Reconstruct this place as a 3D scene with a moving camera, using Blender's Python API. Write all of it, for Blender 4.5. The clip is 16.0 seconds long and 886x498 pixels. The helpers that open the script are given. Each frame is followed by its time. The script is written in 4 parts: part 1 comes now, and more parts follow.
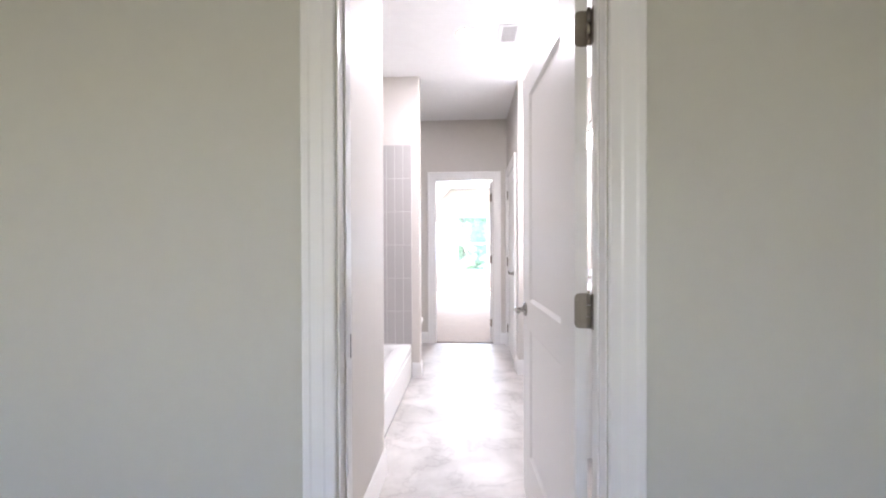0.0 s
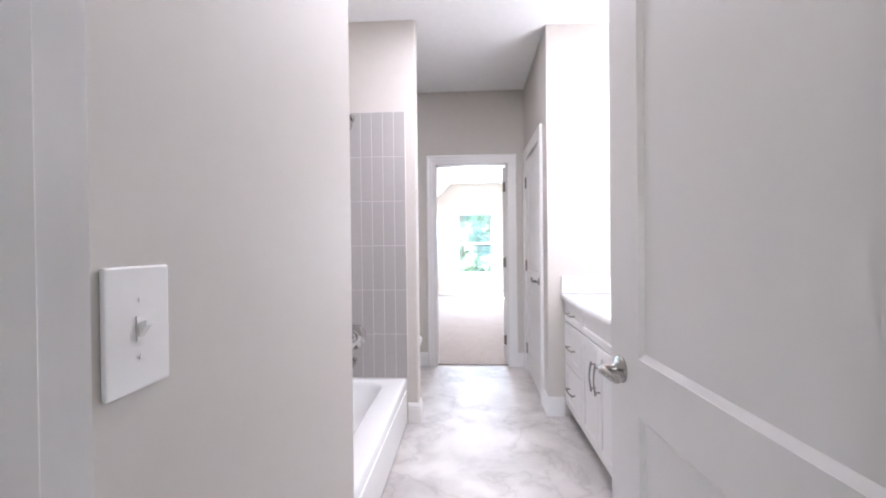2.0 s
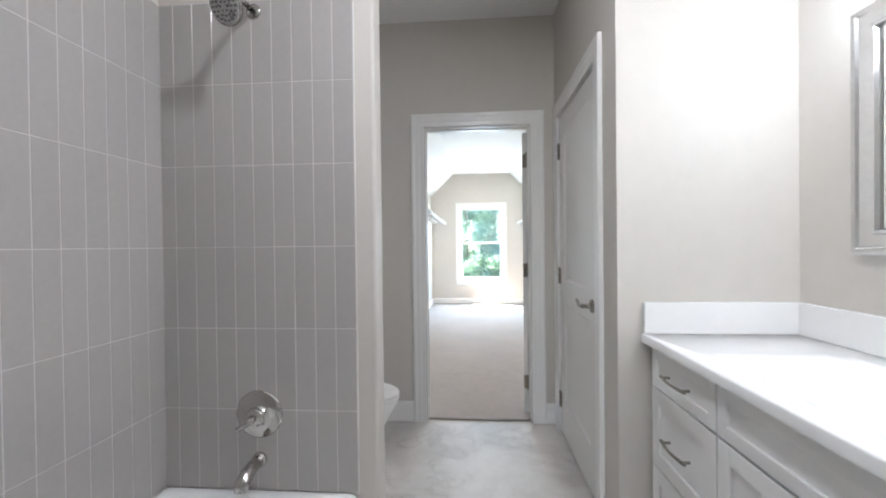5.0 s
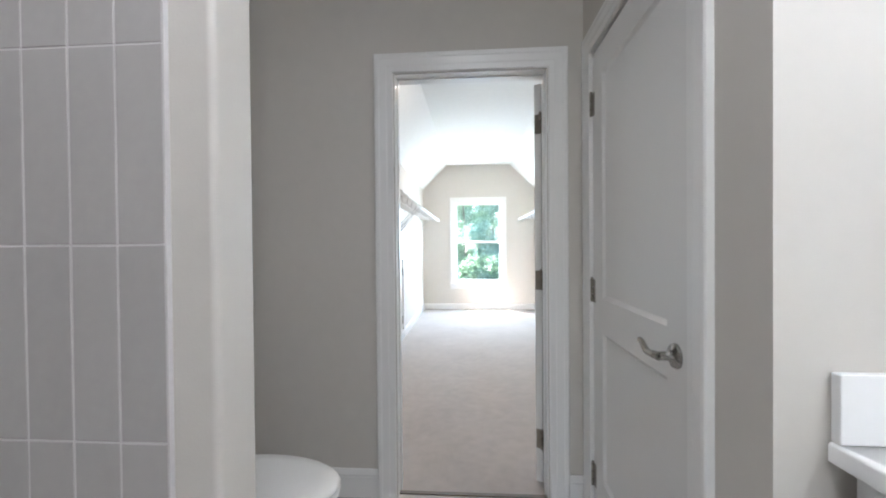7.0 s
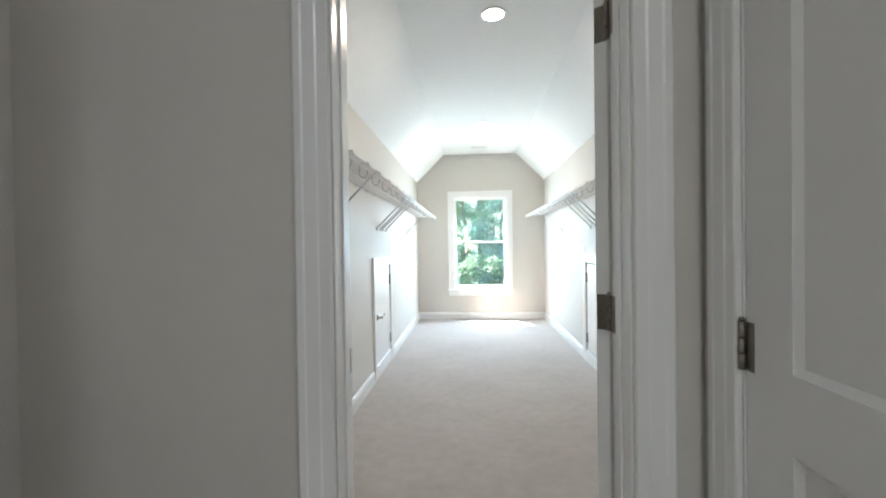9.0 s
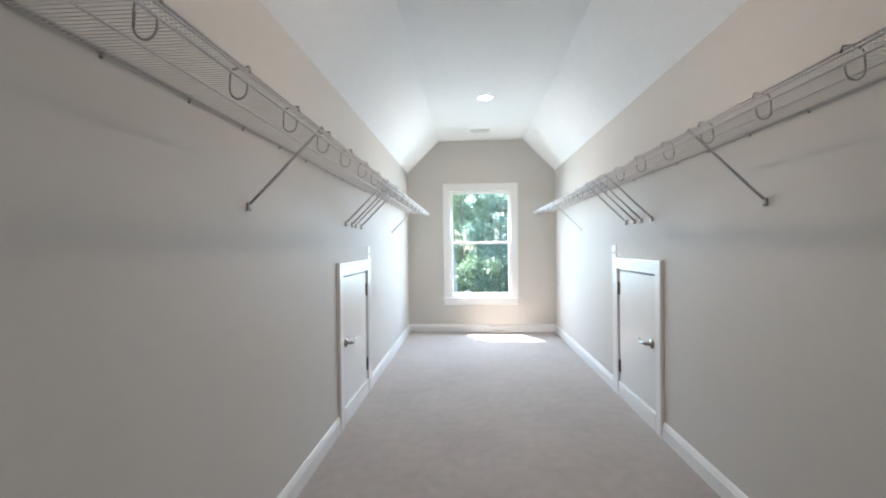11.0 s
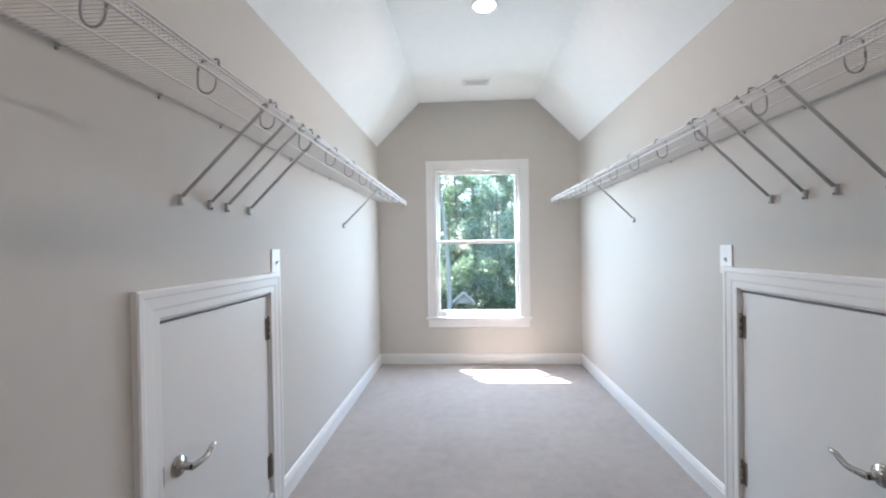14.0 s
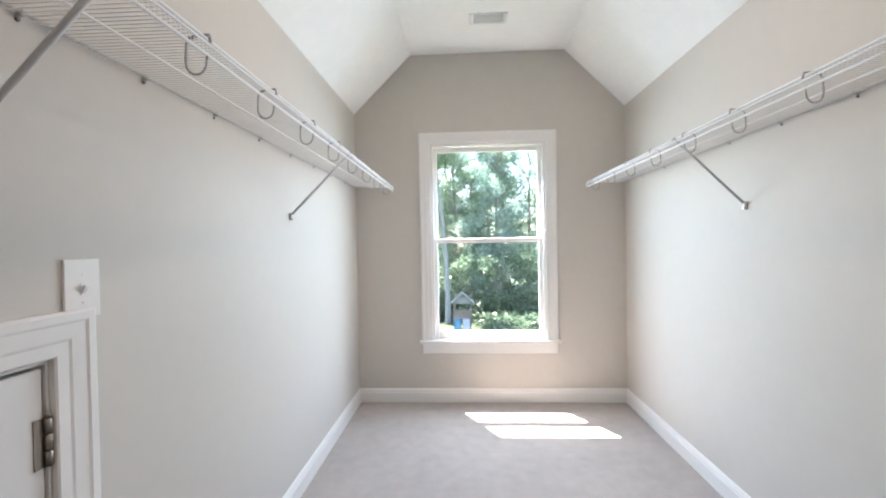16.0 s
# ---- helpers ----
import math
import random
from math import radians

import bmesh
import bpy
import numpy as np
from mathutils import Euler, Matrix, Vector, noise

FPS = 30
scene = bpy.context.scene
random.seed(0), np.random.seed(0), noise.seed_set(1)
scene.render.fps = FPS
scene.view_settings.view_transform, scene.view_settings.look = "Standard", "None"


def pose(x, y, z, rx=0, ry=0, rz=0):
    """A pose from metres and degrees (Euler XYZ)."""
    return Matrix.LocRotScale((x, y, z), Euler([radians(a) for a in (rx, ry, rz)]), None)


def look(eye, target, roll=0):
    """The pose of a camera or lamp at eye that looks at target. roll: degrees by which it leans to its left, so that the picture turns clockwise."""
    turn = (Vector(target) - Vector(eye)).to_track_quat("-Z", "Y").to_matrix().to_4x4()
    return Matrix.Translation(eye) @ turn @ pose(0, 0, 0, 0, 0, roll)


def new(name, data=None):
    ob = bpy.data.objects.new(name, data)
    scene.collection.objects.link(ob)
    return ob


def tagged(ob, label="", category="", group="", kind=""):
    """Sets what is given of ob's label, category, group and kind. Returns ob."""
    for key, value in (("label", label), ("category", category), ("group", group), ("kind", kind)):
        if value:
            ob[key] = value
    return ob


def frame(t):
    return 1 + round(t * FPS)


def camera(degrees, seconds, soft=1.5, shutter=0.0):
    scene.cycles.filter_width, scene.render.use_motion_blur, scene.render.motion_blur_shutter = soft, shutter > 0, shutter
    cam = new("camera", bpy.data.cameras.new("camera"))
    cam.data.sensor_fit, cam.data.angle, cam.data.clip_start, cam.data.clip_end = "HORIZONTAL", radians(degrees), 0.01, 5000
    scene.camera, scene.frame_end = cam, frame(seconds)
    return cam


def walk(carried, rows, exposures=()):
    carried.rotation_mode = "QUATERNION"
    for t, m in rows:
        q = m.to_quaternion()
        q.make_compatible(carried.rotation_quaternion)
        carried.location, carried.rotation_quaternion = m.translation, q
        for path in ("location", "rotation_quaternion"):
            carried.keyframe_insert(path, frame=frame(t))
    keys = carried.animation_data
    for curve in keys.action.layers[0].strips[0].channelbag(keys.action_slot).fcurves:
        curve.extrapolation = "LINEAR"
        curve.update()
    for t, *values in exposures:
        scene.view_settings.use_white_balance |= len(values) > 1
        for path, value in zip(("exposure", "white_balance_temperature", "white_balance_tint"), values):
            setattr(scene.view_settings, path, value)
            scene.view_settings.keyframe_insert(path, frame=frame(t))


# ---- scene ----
cam = camera(95.0, 16.0, soft=2.0)
PATH = [
    (0, (0.077, -5.084, 1.224), (-0.057, -3.089, 1.208), -0.2),
    (0.5, (0.07, -4.872, 1.224), (-0.066, -2.877, 1.208), -0.2),
    (1, (0.06, -4.608, 1.225), (-0.078, -2.613, 1.209), -0.2),
    (1.5, (0.031, -4.391, 1.222), (-0.109, -2.396, 1.204), -0.6),
    (2, (-0.033, -4.142, 1.228), (-0.159, -2.146, 1.212), -0.6),
    (2.5, (-0.051, -3.935, 1.227), (-0.172, -1.939, 1.211), -0.4),
    (3, (-0.028, -3.701, 1.227), (-0.144, -1.705, 1.21), -0.6),
    (3.5, (-0.001, -3.536, 1.227), (-0.134, -1.541, 1.21), -0.6),
    (4, (-0.049, -3.285, 1.211), (-0.177, -1.289, 1.209), -0.7),
    (4.2, (-0.043, -3.192, 1.226), (-0.188, -1.198, 1.217), -0.8),
    (6.3, (-0.024, -2.276, 1.232), (-0.176, -0.281, 1.211), -0.6),
    (6.5, (-0.032, -2.195, 1.226), (-0.169, -0.2, 1.204), -0.5),
    (7, (0.003, -1.949, 1.229), (-0.136, 0.046, 1.208), -0.5),
    (7.5, (0.029, -1.715, 1.241), (-0.11, 0.28, 1.219), -0.8),
    (8, (-0.009, -1.467, 1.241), (-0.144, 0.529, 1.219), -0.9),
    (8.5, (-0.044, -1.27, 1.238), (-0.178, 0.725, 1.218), -0.8),
    (9, (-0.019, -1.006, 1.236), (-0.157, 0.989, 1.216), -0.8),
    (9.5, (-0.01, -0.774, 1.235), (-0.146, 1.221, 1.218), -0.9),
    (9.7, (-0.014, -0.688, 1.234), (-0.151, 1.307, 1.22), -0.8),
    (11.8, (-0.031, 0.354, 1.243), (-0.154, 2.35, 1.225), -0.8),
    (12, (-0.031, 0.455, 1.254), (-0.157, 2.451, 1.233), -1.0),
    (12.5, (-0.029, 0.696, 1.249), (-0.152, 2.692, 1.231), -1.0),
    (13, (0.011, 0.968, 1.236), (-0.108, 2.964, 1.219), -1.1),
    (13.5, (0.029, 1.214, 1.239), (-0.085, 3.21, 1.221), -1.1),
    (14, (0.002, 1.522, 1.243), (-0.107, 3.519, 1.225), -0.9),
    (14.5, (-0.02, 1.779, 1.244), (-0.124, 3.776, 1.228), -0.9),
    (15, (-0.014, 2.046, 1.253), (-0.116, 4.043, 1.229), -1.2),
    (15.5, (-0.016, 2.296, 1.263), (-0.122, 4.293, 1.232), -0.9),
    (16, (-0.066, 2.563, 1.258), (-0.164, 4.56, 1.229), -1.0),
]
EXPOSURES = [
    (0.0, 5.5, 6600, 23), (0.5, 5.36, 6550, 23), (1.0, 5.2, 6450, 23), (1.5, 5.15, 6450, 23), (2.0, 5.18, 6400, 22), (2.5, 5.0, 6350, 20), (3.0, 4.86, 6400, 16), (3.5, 4.72, 6450, 14), (4.2, 4.6, 6450, 12),
    (6.5, 4.5, 6350, 12), (8.0, 4.55, 6400, 10), (9.0, 4.2, 6500, 8), (9.7, 3.96, 6500, 9), (12.0, 3.6, 6480, 16), (14.0, 3.44, 6450, 17), (15.0, 3.38, 6600, 17), (16.0, 3.36, 6900, 18),
]
walk(cam, [(t, look(eye, target, roll)) for t, eye, target, roll in PATH], EXPOSURES)

# ---- light ----
SUN_WAY = Vector((0.227, -0.358, -1.0)).normalized()
world = bpy.data.worlds.new("sky")
scene.world = world
world.use_nodes = True
wn = world.node_tree.nodes
sky = wn.new("ShaderNodeTexSky")
sky.sky_type, sky.sun_disc = "NISHITA", False
sky.sun_elevation = math.asin(-SUN_WAY.z)
sky.sun_rotation = math.atan2(-SUN_WAY.x, -SUN_WAY.y)
world.node_tree.links.new(sky.outputs[0], wn["Background"].inputs[0])
wn["Background"].inputs[1].default_value = 0.15
sun = new("sun", bpy.data.lights.new("sun", "SUN"))
sun.data.energy, sun.data.angle, sun.data.color = 5.0, radians(0.6), (1.0, 0.98, 0.95)
sun.matrix_world = look((0, 20, 30), Vector((0, 20, 30)) + SUN_WAY)


def area(name, m, sx, sy, watts, colour, spread=180):
    d = bpy.data.lights.new(name, "AREA")
    d.shape, d.size, d.size_y, d.energy, d.color, d.spread = "RECTANGLE", sx, sy, watts, colour, radians(spread)
    ob = new(name, d)
    ob.matrix_world = m
    return ob


def bulb(name, place, watts, colour, radius=0.04):
    d = bpy.data.lights.new(name, "POINT")
    d.energy, d.color, d.shadow_soft_size = watts, colour, radius
    ob = new(name, d)
    ob.location = place
    return ob


# daylight stand-in at the closet window; added fill lamp at an unseen bedroom opening
area("window_light", look((0.13, 5.97, 1.32), (0.13, 3.97, 0.36)), 0.80, 1.42, 4.3, (0.57, 0.79, 1.0), 170)
area("bedroom_fill_light", look((-0.5, -8.06, 1.42), (-0.5, 0, 1.3)), 0.6, 1.1, 0.58, (0.98, 0.97, 0.81))
# recessed ceiling lights
for n, (lx, ly, lz, w) in enumerate([(0.06, -2.07, 2.775, 0.80), (0.145, 1.66, 2.715, 0.58), (0.145, 4.07, 2.715, 0.74)]):
    d = area("recessed_bulb", look((lx, ly, lz), (lx, ly, 0)), 0.11, 0.11, w, (0.89, 0.93, 1.0) if n == 0 else (1.0, 0.83, 0.68))
    d.data.shape = "DISK"
# vanity bulbs
for ly in (-1.60, -1.93, -2.26):
    bulb("vanity_bulb", (1.06, ly, 2.055), 0.088, (0.53, 0.77, 1.0), 0.035)


# ---- materials ----
def material(name, colour, rough=0.5, metal=0.0, var=0.06, scale=6.0, bump=0.0, bump_scale=60.0, spec=0.5, coat=0.0, per_object=0.0, stretch=(1, 1, 1), rvar=0.06):
    """A painted or plain surface with soft unevenness at two scales and a fine relief."""
    m = bpy.data.materials.new(name)
    m.use_nodes = True
    n, l = m.node_tree.nodes, m.node_tree.links
    b = n["Principled BSDF"]
    b.inputs["Metallic"].default_value = metal
    b.inputs["Specular IOR Level"].default_value = spec
    b.inputs["Coat Weight"].default_value = coat
    co = n.new("ShaderNodeTexCoord")
    mp = n.new("ShaderNodeMapping")
    mp.inputs["Scale"].default_value = stretch
    l.new(co.outputs["Object"], mp.inputs["Vector"])
    big, fine = n.new("ShaderNodeTexNoise"), n.new("ShaderNodeTexNoise")
    big.inputs["Scale"].default_value, fine.inputs["Scale"].default_value = scale * 0.25, scale * 6
    big.inputs["Detail"].default_value, fine.inputs["Detail"].default_value = 3, 4
    l.new(mp.outputs[0], big.inputs["Vector"])
    l.new(mp.outputs[0], fine.inputs["Vector"])
    add = n.new("ShaderNodeMath")
    l.new(big.outputs["Fac"], add.inputs[0])
    l.new(fine.outputs["Fac"], add.inputs[1])
    last = add.outputs[0]
    if per_object:
        info, mul, a2 = n.new("ShaderNodeObjectInfo"), n.new("ShaderNodeMath"), n.new("ShaderNodeMath")
        mul.operation = "MULTIPLY"
        mul.inputs[1].default_value = per_object
        l.new(info.outputs["Random"], mul.inputs[0])
        l.new(last, a2.inputs[0])
        l.new(mul.outputs[0], a2.inputs[1])
        last = a2.outputs[0]
    ramp = n.new("ShaderNodeMapRange")
    ramp.inputs[1].default_value, ramp.inputs[2].default_value = 0.7, 1.3 + per_object
    ramp.inputs[3].default_value, ramp.inputs[4].default_value = 1 - var, 1 + var
    l.new(last, ramp.inputs[0])
    hue = n.new("ShaderNodeHueSaturation")
    hue.inputs["Color"].default_value = (*colour, 1)
    l.new(ramp.outputs[0], hue.inputs["Value"])
    l.new(hue.outputs[0], b.inputs["Base Color"])
    rr = n.new("ShaderNodeMapRange")
    rr.inputs[1].default_value, rr.inputs[2].default_value = 0.3, 0.7
    rr.inputs[3].default_value, rr.inputs[4].default_value = max(rough - rvar, 0.02), min(rough + rvar, 1)
    l.new(fine.outputs["Fac"], rr.inputs[0])
    l.new(rr.outputs[0], b.inputs["Roughness"])
    if bump:
        bn, bp = n.new("ShaderNodeTexNoise"), n.new("ShaderNodeBump")
        bn.inputs["Scale"].default_value, bn.inputs["Detail"].default_value = bump_scale, 3
        bp.inputs["Strength"].default_value, bp.inputs["Distance"].default_value = bump, 0.004
        l.new(mp.outputs[0], bn.inputs["Vector"])
        l.new(bn.outputs["Fac"], bp.inputs["Height"])
        l.new(bp.outputs[0], b.inputs["Normal"])
    return m


def glow(name, colour, strength):
    m = bpy.data.materials.new(name)
    m.use_nodes = True
    b = m.node_tree.nodes["Principled BSDF"]
    b.inputs["Base Color"].default_value = (0.9, 0.9, 0.9, 1)
    b.inputs["Roughness"].default_value = 0.4
    b.inputs["Emission Color"].default_value = (*colour, 1)
    b.inputs["Emission Strength"].default_value = strength
    return m


WALL = material("greige wall paint", (0.60, 0.567, 0.525), 0.62, var=0.02, scale=3, bump=0.05, bump_scale=240, spec=0.35)
BEDWALL = material("grey wall paint", (0.54, 0.53, 0.475), 0.62, var=0.02, scale=3, bump=0.05, bump_scale=240, spec=0.35)
CEIL = material("ceiling paint", (0.86, 0.86, 0.85), 0.8, var=0.02, scale=3, bump=0.2, bump_scale=200, spec=0.2)
TRIM = material("white trim enamel", (0.80, 0.79, 0.775), 0.30, var=0.008, scale=2, rvar=0.01)
DOORPAINT = material("white door enamel", (0.74, 0.73, 0.715), 0.36, var=0.008, scale=2, rvar=0.01)
CABINET = material("white cabinet lacquer", (0.78, 0.775, 0.765), 0.36, var=0.008, scale=2, rvar=0.01)
COUNTER = material("white cultured marble", (0.82, 0.82, 0.815), 0.16, var=0.01, scale=2, rvar=0.01)
ENAMEL = material("white tub enamel", (0.84, 0.84, 0.83), 0.12, var=0.01, scale=2, rvar=0.01)
CHINA = material("white vitreous china", (0.84, 0.84, 0.83), 0.1, var=0.01, scale=2, rvar=0.01)
PLASTIC = material("white plastic", (0.82, 0.81, 0.79), 0.35, var=0.015, scale=8)
NICKEL = material("brushed nickel", (0.38, 0.365, 0.34), 0.24, metal=1.0, var=0.05, scale=12, bump=0.04, bump_scale=400)
HINGE = material("satin nickel hinge", (0.27, 0.24, 0.205), 0.34, metal=1.0, var=0.08, scale=12, bump=0.05, bump_scale=300)
CHROME = material("polished nickel", (0.54, 0.52, 0.50), 0.1, metal=1.0, var=0.03, scale=10)
WIRE = material("white coated wire", (0.74, 0.735, 0.73), 0.35, var=0.03, scale=10)
BRACE = material("grey coated brace", (0.50, 0.49, 0.48), 0.38, var=0.05, scale=10)
HOOK = material("grey coated hook", (0.42, 0.41, 0.41), 0.3, metal=0.4, var=0.03, scale=10)
GROUT = material("light grout", (0.58, 0.56, 0.555), 0.85, var=0.05, scale=20, bump=0.2, bump_scale=300)
TILE = material("grey glazed tile", (0.42, 0.40, 0.385), 0.16, var=0.05, scale=7, per_object=0.35, bump=0.03, bump_scale=25)
# near-black colour that stands in for shade behind door gaps
GAP_SHADE = material("gap shade", (0.03, 0.03, 0.03), 0.7, var=0.1)
SILVER = material("silver mirror frame", (0.66, 0.66, 0.66), 0.2, metal=1.0, var=0.06, scale=14, bump=0.05, bump_scale=90)
STRIP = material("dull bronze edging", (0.16, 0.13, 0.105), 0.6, var=0.1, scale=10)
RUBBER = material("dark drain", (0.10, 0.10, 0.10), 0.3, metal=0.8, var=0.1)
VENTWHITE = material("vent enamel", (0.74, 0.74, 0.74), 0.4, var=0.02)

MIRROR = bpy.data.materials.new("mirror glass")
MIRROR.use_nodes = True
MIRROR.node_tree.nodes["Principled BSDF"].inputs["Base Color"].default_value = (0.88, 0.91, 0.91, 1)
MIRROR.node_tree.nodes["Principled BSDF"].inputs["Metallic"].default_value = 1
MIRROR.node_tree.nodes["Principled BSDF"].inputs["Roughness"].default_value = 0.012

GLASS = bpy.data.materials.new("window glass")
GLASS.use_nodes = True
gn, gl = GLASS.node_tree.nodes, GLASS.node_tree.links
gn.remove(gn["Principled BSDF"])
g_clear, g_gloss, g_mix = gn.new("ShaderNodeBsdfTransparent"), gn.new("ShaderNodeBsdfGlossy"), gn.new("ShaderNodeMixShader")
g_clear.inputs[0].default_value = (0.90, 0.95, 0.93, 1)
g_gloss.inputs["Roughness"].default_value = 0.02
g_mix.inputs[0].default_value = 0.05
gl.new(g_clear.outputs[0], g_mix.inputs[1])
gl.new(g_gloss.outputs[0], g_mix.inputs[2])
gl.new(g_mix.outputs[0], gn["Material Output"].inputs[0])

SHADE = glow("frosted glass lit from inside", (1.0, 0.985, 0.975), 0.6)
LENS = glow("lit diffuser", (1.0, 0.98, 0.96), 2.5)


def marble_floor():
    m = bpy.data.materials.new("marble look floor")
    m.use_nodes = True
    n, l = m.node_tree.nodes, m.node_tree.links
    b = n["Principled BSDF"]
    b.inputs["Roughness"].default_value, b.inputs["Specular IOR Level"].default_value = 0.5, 0.3
    co = n.new("ShaderNodeTexCoord")
    warp = n.new("ShaderNodeTexNoise")
    warp.inputs["Scale"].default_value, warp.inputs["Detail"].default_value = 1.7, 6
    l.new(co.outputs["Object"], warp.inputs["Vector"])
    mix = n.new("ShaderNodeMix")
    mix.data_type = "VECTOR"
    mix.inputs[0].default_value = 0.35
    l.new(co.outputs["Object"], mix.inputs[4])
    l.new(warp.outputs["Color"], mix.inputs[5])
    vein = n.new("ShaderNodeTexNoise")
    vein.inputs["Scale"].default_value, vein.inputs["Detail"].default_value, vein.inputs["Roughness"].default_value = 3.4, 7, 0.58
    l.new(mix.outputs[1], vein.inputs["Vector"])
    ab = n.new("ShaderNodeMath")
    ab.operation = "SUBTRACT"
    ab.inputs[1].default_value = 0.5
    ab2 = n.new("ShaderNodeMath")
    ab2.operation = "ABSOLUTE"
    l.new(vein.outputs["Fac"], ab.inputs[0])
    l.new(ab.outputs[0], ab2.inputs[0])
    ramp = n.new("ShaderNodeValToRGB")
    ramp.color_ramp.elements[0].position, ramp.color_ramp.elements[0].color = 0.0, (0.50, 0.475, 0.455, 1)
    ramp.color_ramp.elements[1].position, ramp.color_ramp.elements[1].color = 0.09, (0.63, 0.605, 0.58, 1)
    e = ramp.color_ramp.elements.new(0.02)
    e.color = (0.575, 0.55, 0.527, 1)
    l.new(ab2.outputs[0], ramp.inputs[0])
    cloud = n.new("ShaderNodeTexNoise")
    cloud.inputs["Scale"].default_value, cloud.inputs["Detail"].default_value = 4.5, 5
    l.new(mix.outputs[1], cloud.inputs["Vector"])
    cr = n.new("ShaderNodeMapRange")
    cr.inputs[1].default_value, cr.inputs[2].default_value, cr.inputs[3].default_value, cr.inputs[4].default_value = 0.36, 0.62, 0.80, 1.07
    l.new(cloud.outputs["Fac"], cr.inputs[0])
    hs = n.new("ShaderNodeHueSaturation")
    l.new(ramp.outputs[0], hs.inputs["Color"])
    l.new(cr.outputs[0], hs.inputs["Value"])
    l.new(hs.outputs[0], b.inputs["Base Color"])
    return m


def carpet(name, dark, light):
    m = bpy.data.materials.new(name)
    m.use_nodes = True
    n, l = m.node_tree.nodes, m.node_tree.links
    b = n["Principled BSDF"]
    b.inputs["Roughness"].default_value, b.inputs["Specular IOR Level"].default_value = 0.95, 0.1
    b.inputs["Sheen Weight"].default_value = 0.25
    co = n.new("ShaderNodeTexCoord")
    fine, big, mid = n.new("ShaderNodeTexNoise"), n.new("ShaderNodeTexNoise"), n.new("ShaderNodeTexNoise")
    for node, s in ((fine, 170), (big, 2.2), (mid, 14)):
        node.inputs["Scale"].default_value, node.inputs["Detail"].default_value = s, 4
        l.new(co.outputs["Object"], node.inputs["Vector"])
    a, a2 = n.new("ShaderNodeMath"), n.new("ShaderNodeMath")
    l.new(big.outputs["Fac"], a.inputs[0])
    l.new(mid.outputs["Fac"], a.inputs[1])
    l.new(a.outputs[0], a2.inputs[0])
    l.new(fine.outputs["Fac"], a2.inputs[1])
    ramp = n.new("ShaderNodeValToRGB")
    ramp.color_ramp.elements[0].position, ramp.color_ramp.elements[0].color = 0.34, (*dark, 1)
    ramp.color_ramp.elements[1].position, ramp.color_ramp.elements[1].color = 0.66, (*light, 1)
    dv = n.new("ShaderNodeMath")
    dv.operation = "DIVIDE"
    dv.inputs[1].default_value = 3
    l.new(a2.outputs[0], dv.inputs[0])
    l.new(dv.outputs[0], ramp.inputs[0])
    l.new(ramp.outputs[0], b.inputs["Base Color"])
    bp = n.new("ShaderNodeBump")
    bp.inputs["Strength"].default_value, bp.inputs["Distance"].default_value = 0.5, 0.010
    l.new(fine.outputs["Fac"], bp.inputs["Height"])
    l.new(bp.outputs[0], b.inputs["Normal"])
    return m


MARBLE = marble_floor()
CARPET = carpet("beige cut pile carpet", (0.36, 0.318, 0.292), (0.49, 0.437, 0.402))


def foliage(name, dark, light):
    m = bpy.data.materials.new(name)
    m.use_nodes = True
    n, l = m.node_tree.nodes, m.node_tree.links
    b = n["Principled BSDF"]
    b.inputs["Roughness"].default_value = 0.33
    geo, ramp = n.new("ShaderNodeNewGeometry"), n.new("ShaderNodeValToRGB")
    ramp.color_ramp.elements[0].color, ramp.color_ramp.elements[1].color = (*dark, 1), (*light, 1)
    ramp.color_ramp.elements[0].position = 0.25
    l.new(geo.outputs["Random Per Island"], ramp.inputs[0])
    l.new(ramp.outputs[0], b.inputs["Base Color"])
    tr, mx = n.new("ShaderNodeBsdfTranslucent"), n.new("ShaderNodeMixShader")
    l.new(ramp.outputs[0], tr.inputs[0])
    mx.inputs[0].default_value = 0.5
    l.new(b.outputs[0], mx.inputs[1])
    l.new(tr.outputs[0], mx.inputs[2])
    l.new(mx.outputs[0], n["Material Output"].inputs[0])
    return m


# LEAF is pale and greyed: sun highlights and glare put into its colours
LEAF = foliage("glare-washed leaves", (0.11, 0.20, 0.13), (0.64, 0.72, 0.54))
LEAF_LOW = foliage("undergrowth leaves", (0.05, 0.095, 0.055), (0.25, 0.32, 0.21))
# teal leaves, with the pale veil of haze mixed into both colours
LEAF_FAR = foliage("haze-washed woodland leaves", (0.11, 0.20, 0.17), (0.60, 0.72, 0.65))
BARK = material("grey bark", (0.20, 0.175, 0.15), 0.9, var=0.3, scale=14, bump=0.8, bump_scale=40)
PALEBARK = material("pale grey bark", (0.19, 0.19, 0.19), 0.9, var=0.2, scale=14, bump=0.8, bump_scale=40)
GRASS = material("lawn", (0.065, 0.08, 0.04), 0.95, var=0.35, scale=5, bump=0.6, bump_scale=40)
CEDAR = material("cedar boards", (0.16, 0.12, 0.10), 0.8, var=0.2, scale=8, bump=0.3, bump_scale=60)
ROOFWOOD = material("weathered roof boards", (0.15, 0.145, 0.14), 0.8, var=0.15, scale=8)
SLIDE_BLUE = material("blue slide plastic", (0.03, 0.14, 0.20), 0.4, var=0.05)
SLIDE_WHITE = material("pale slide plastic", (0.28, 0.29, 0.30), 0.4, var=0.05)


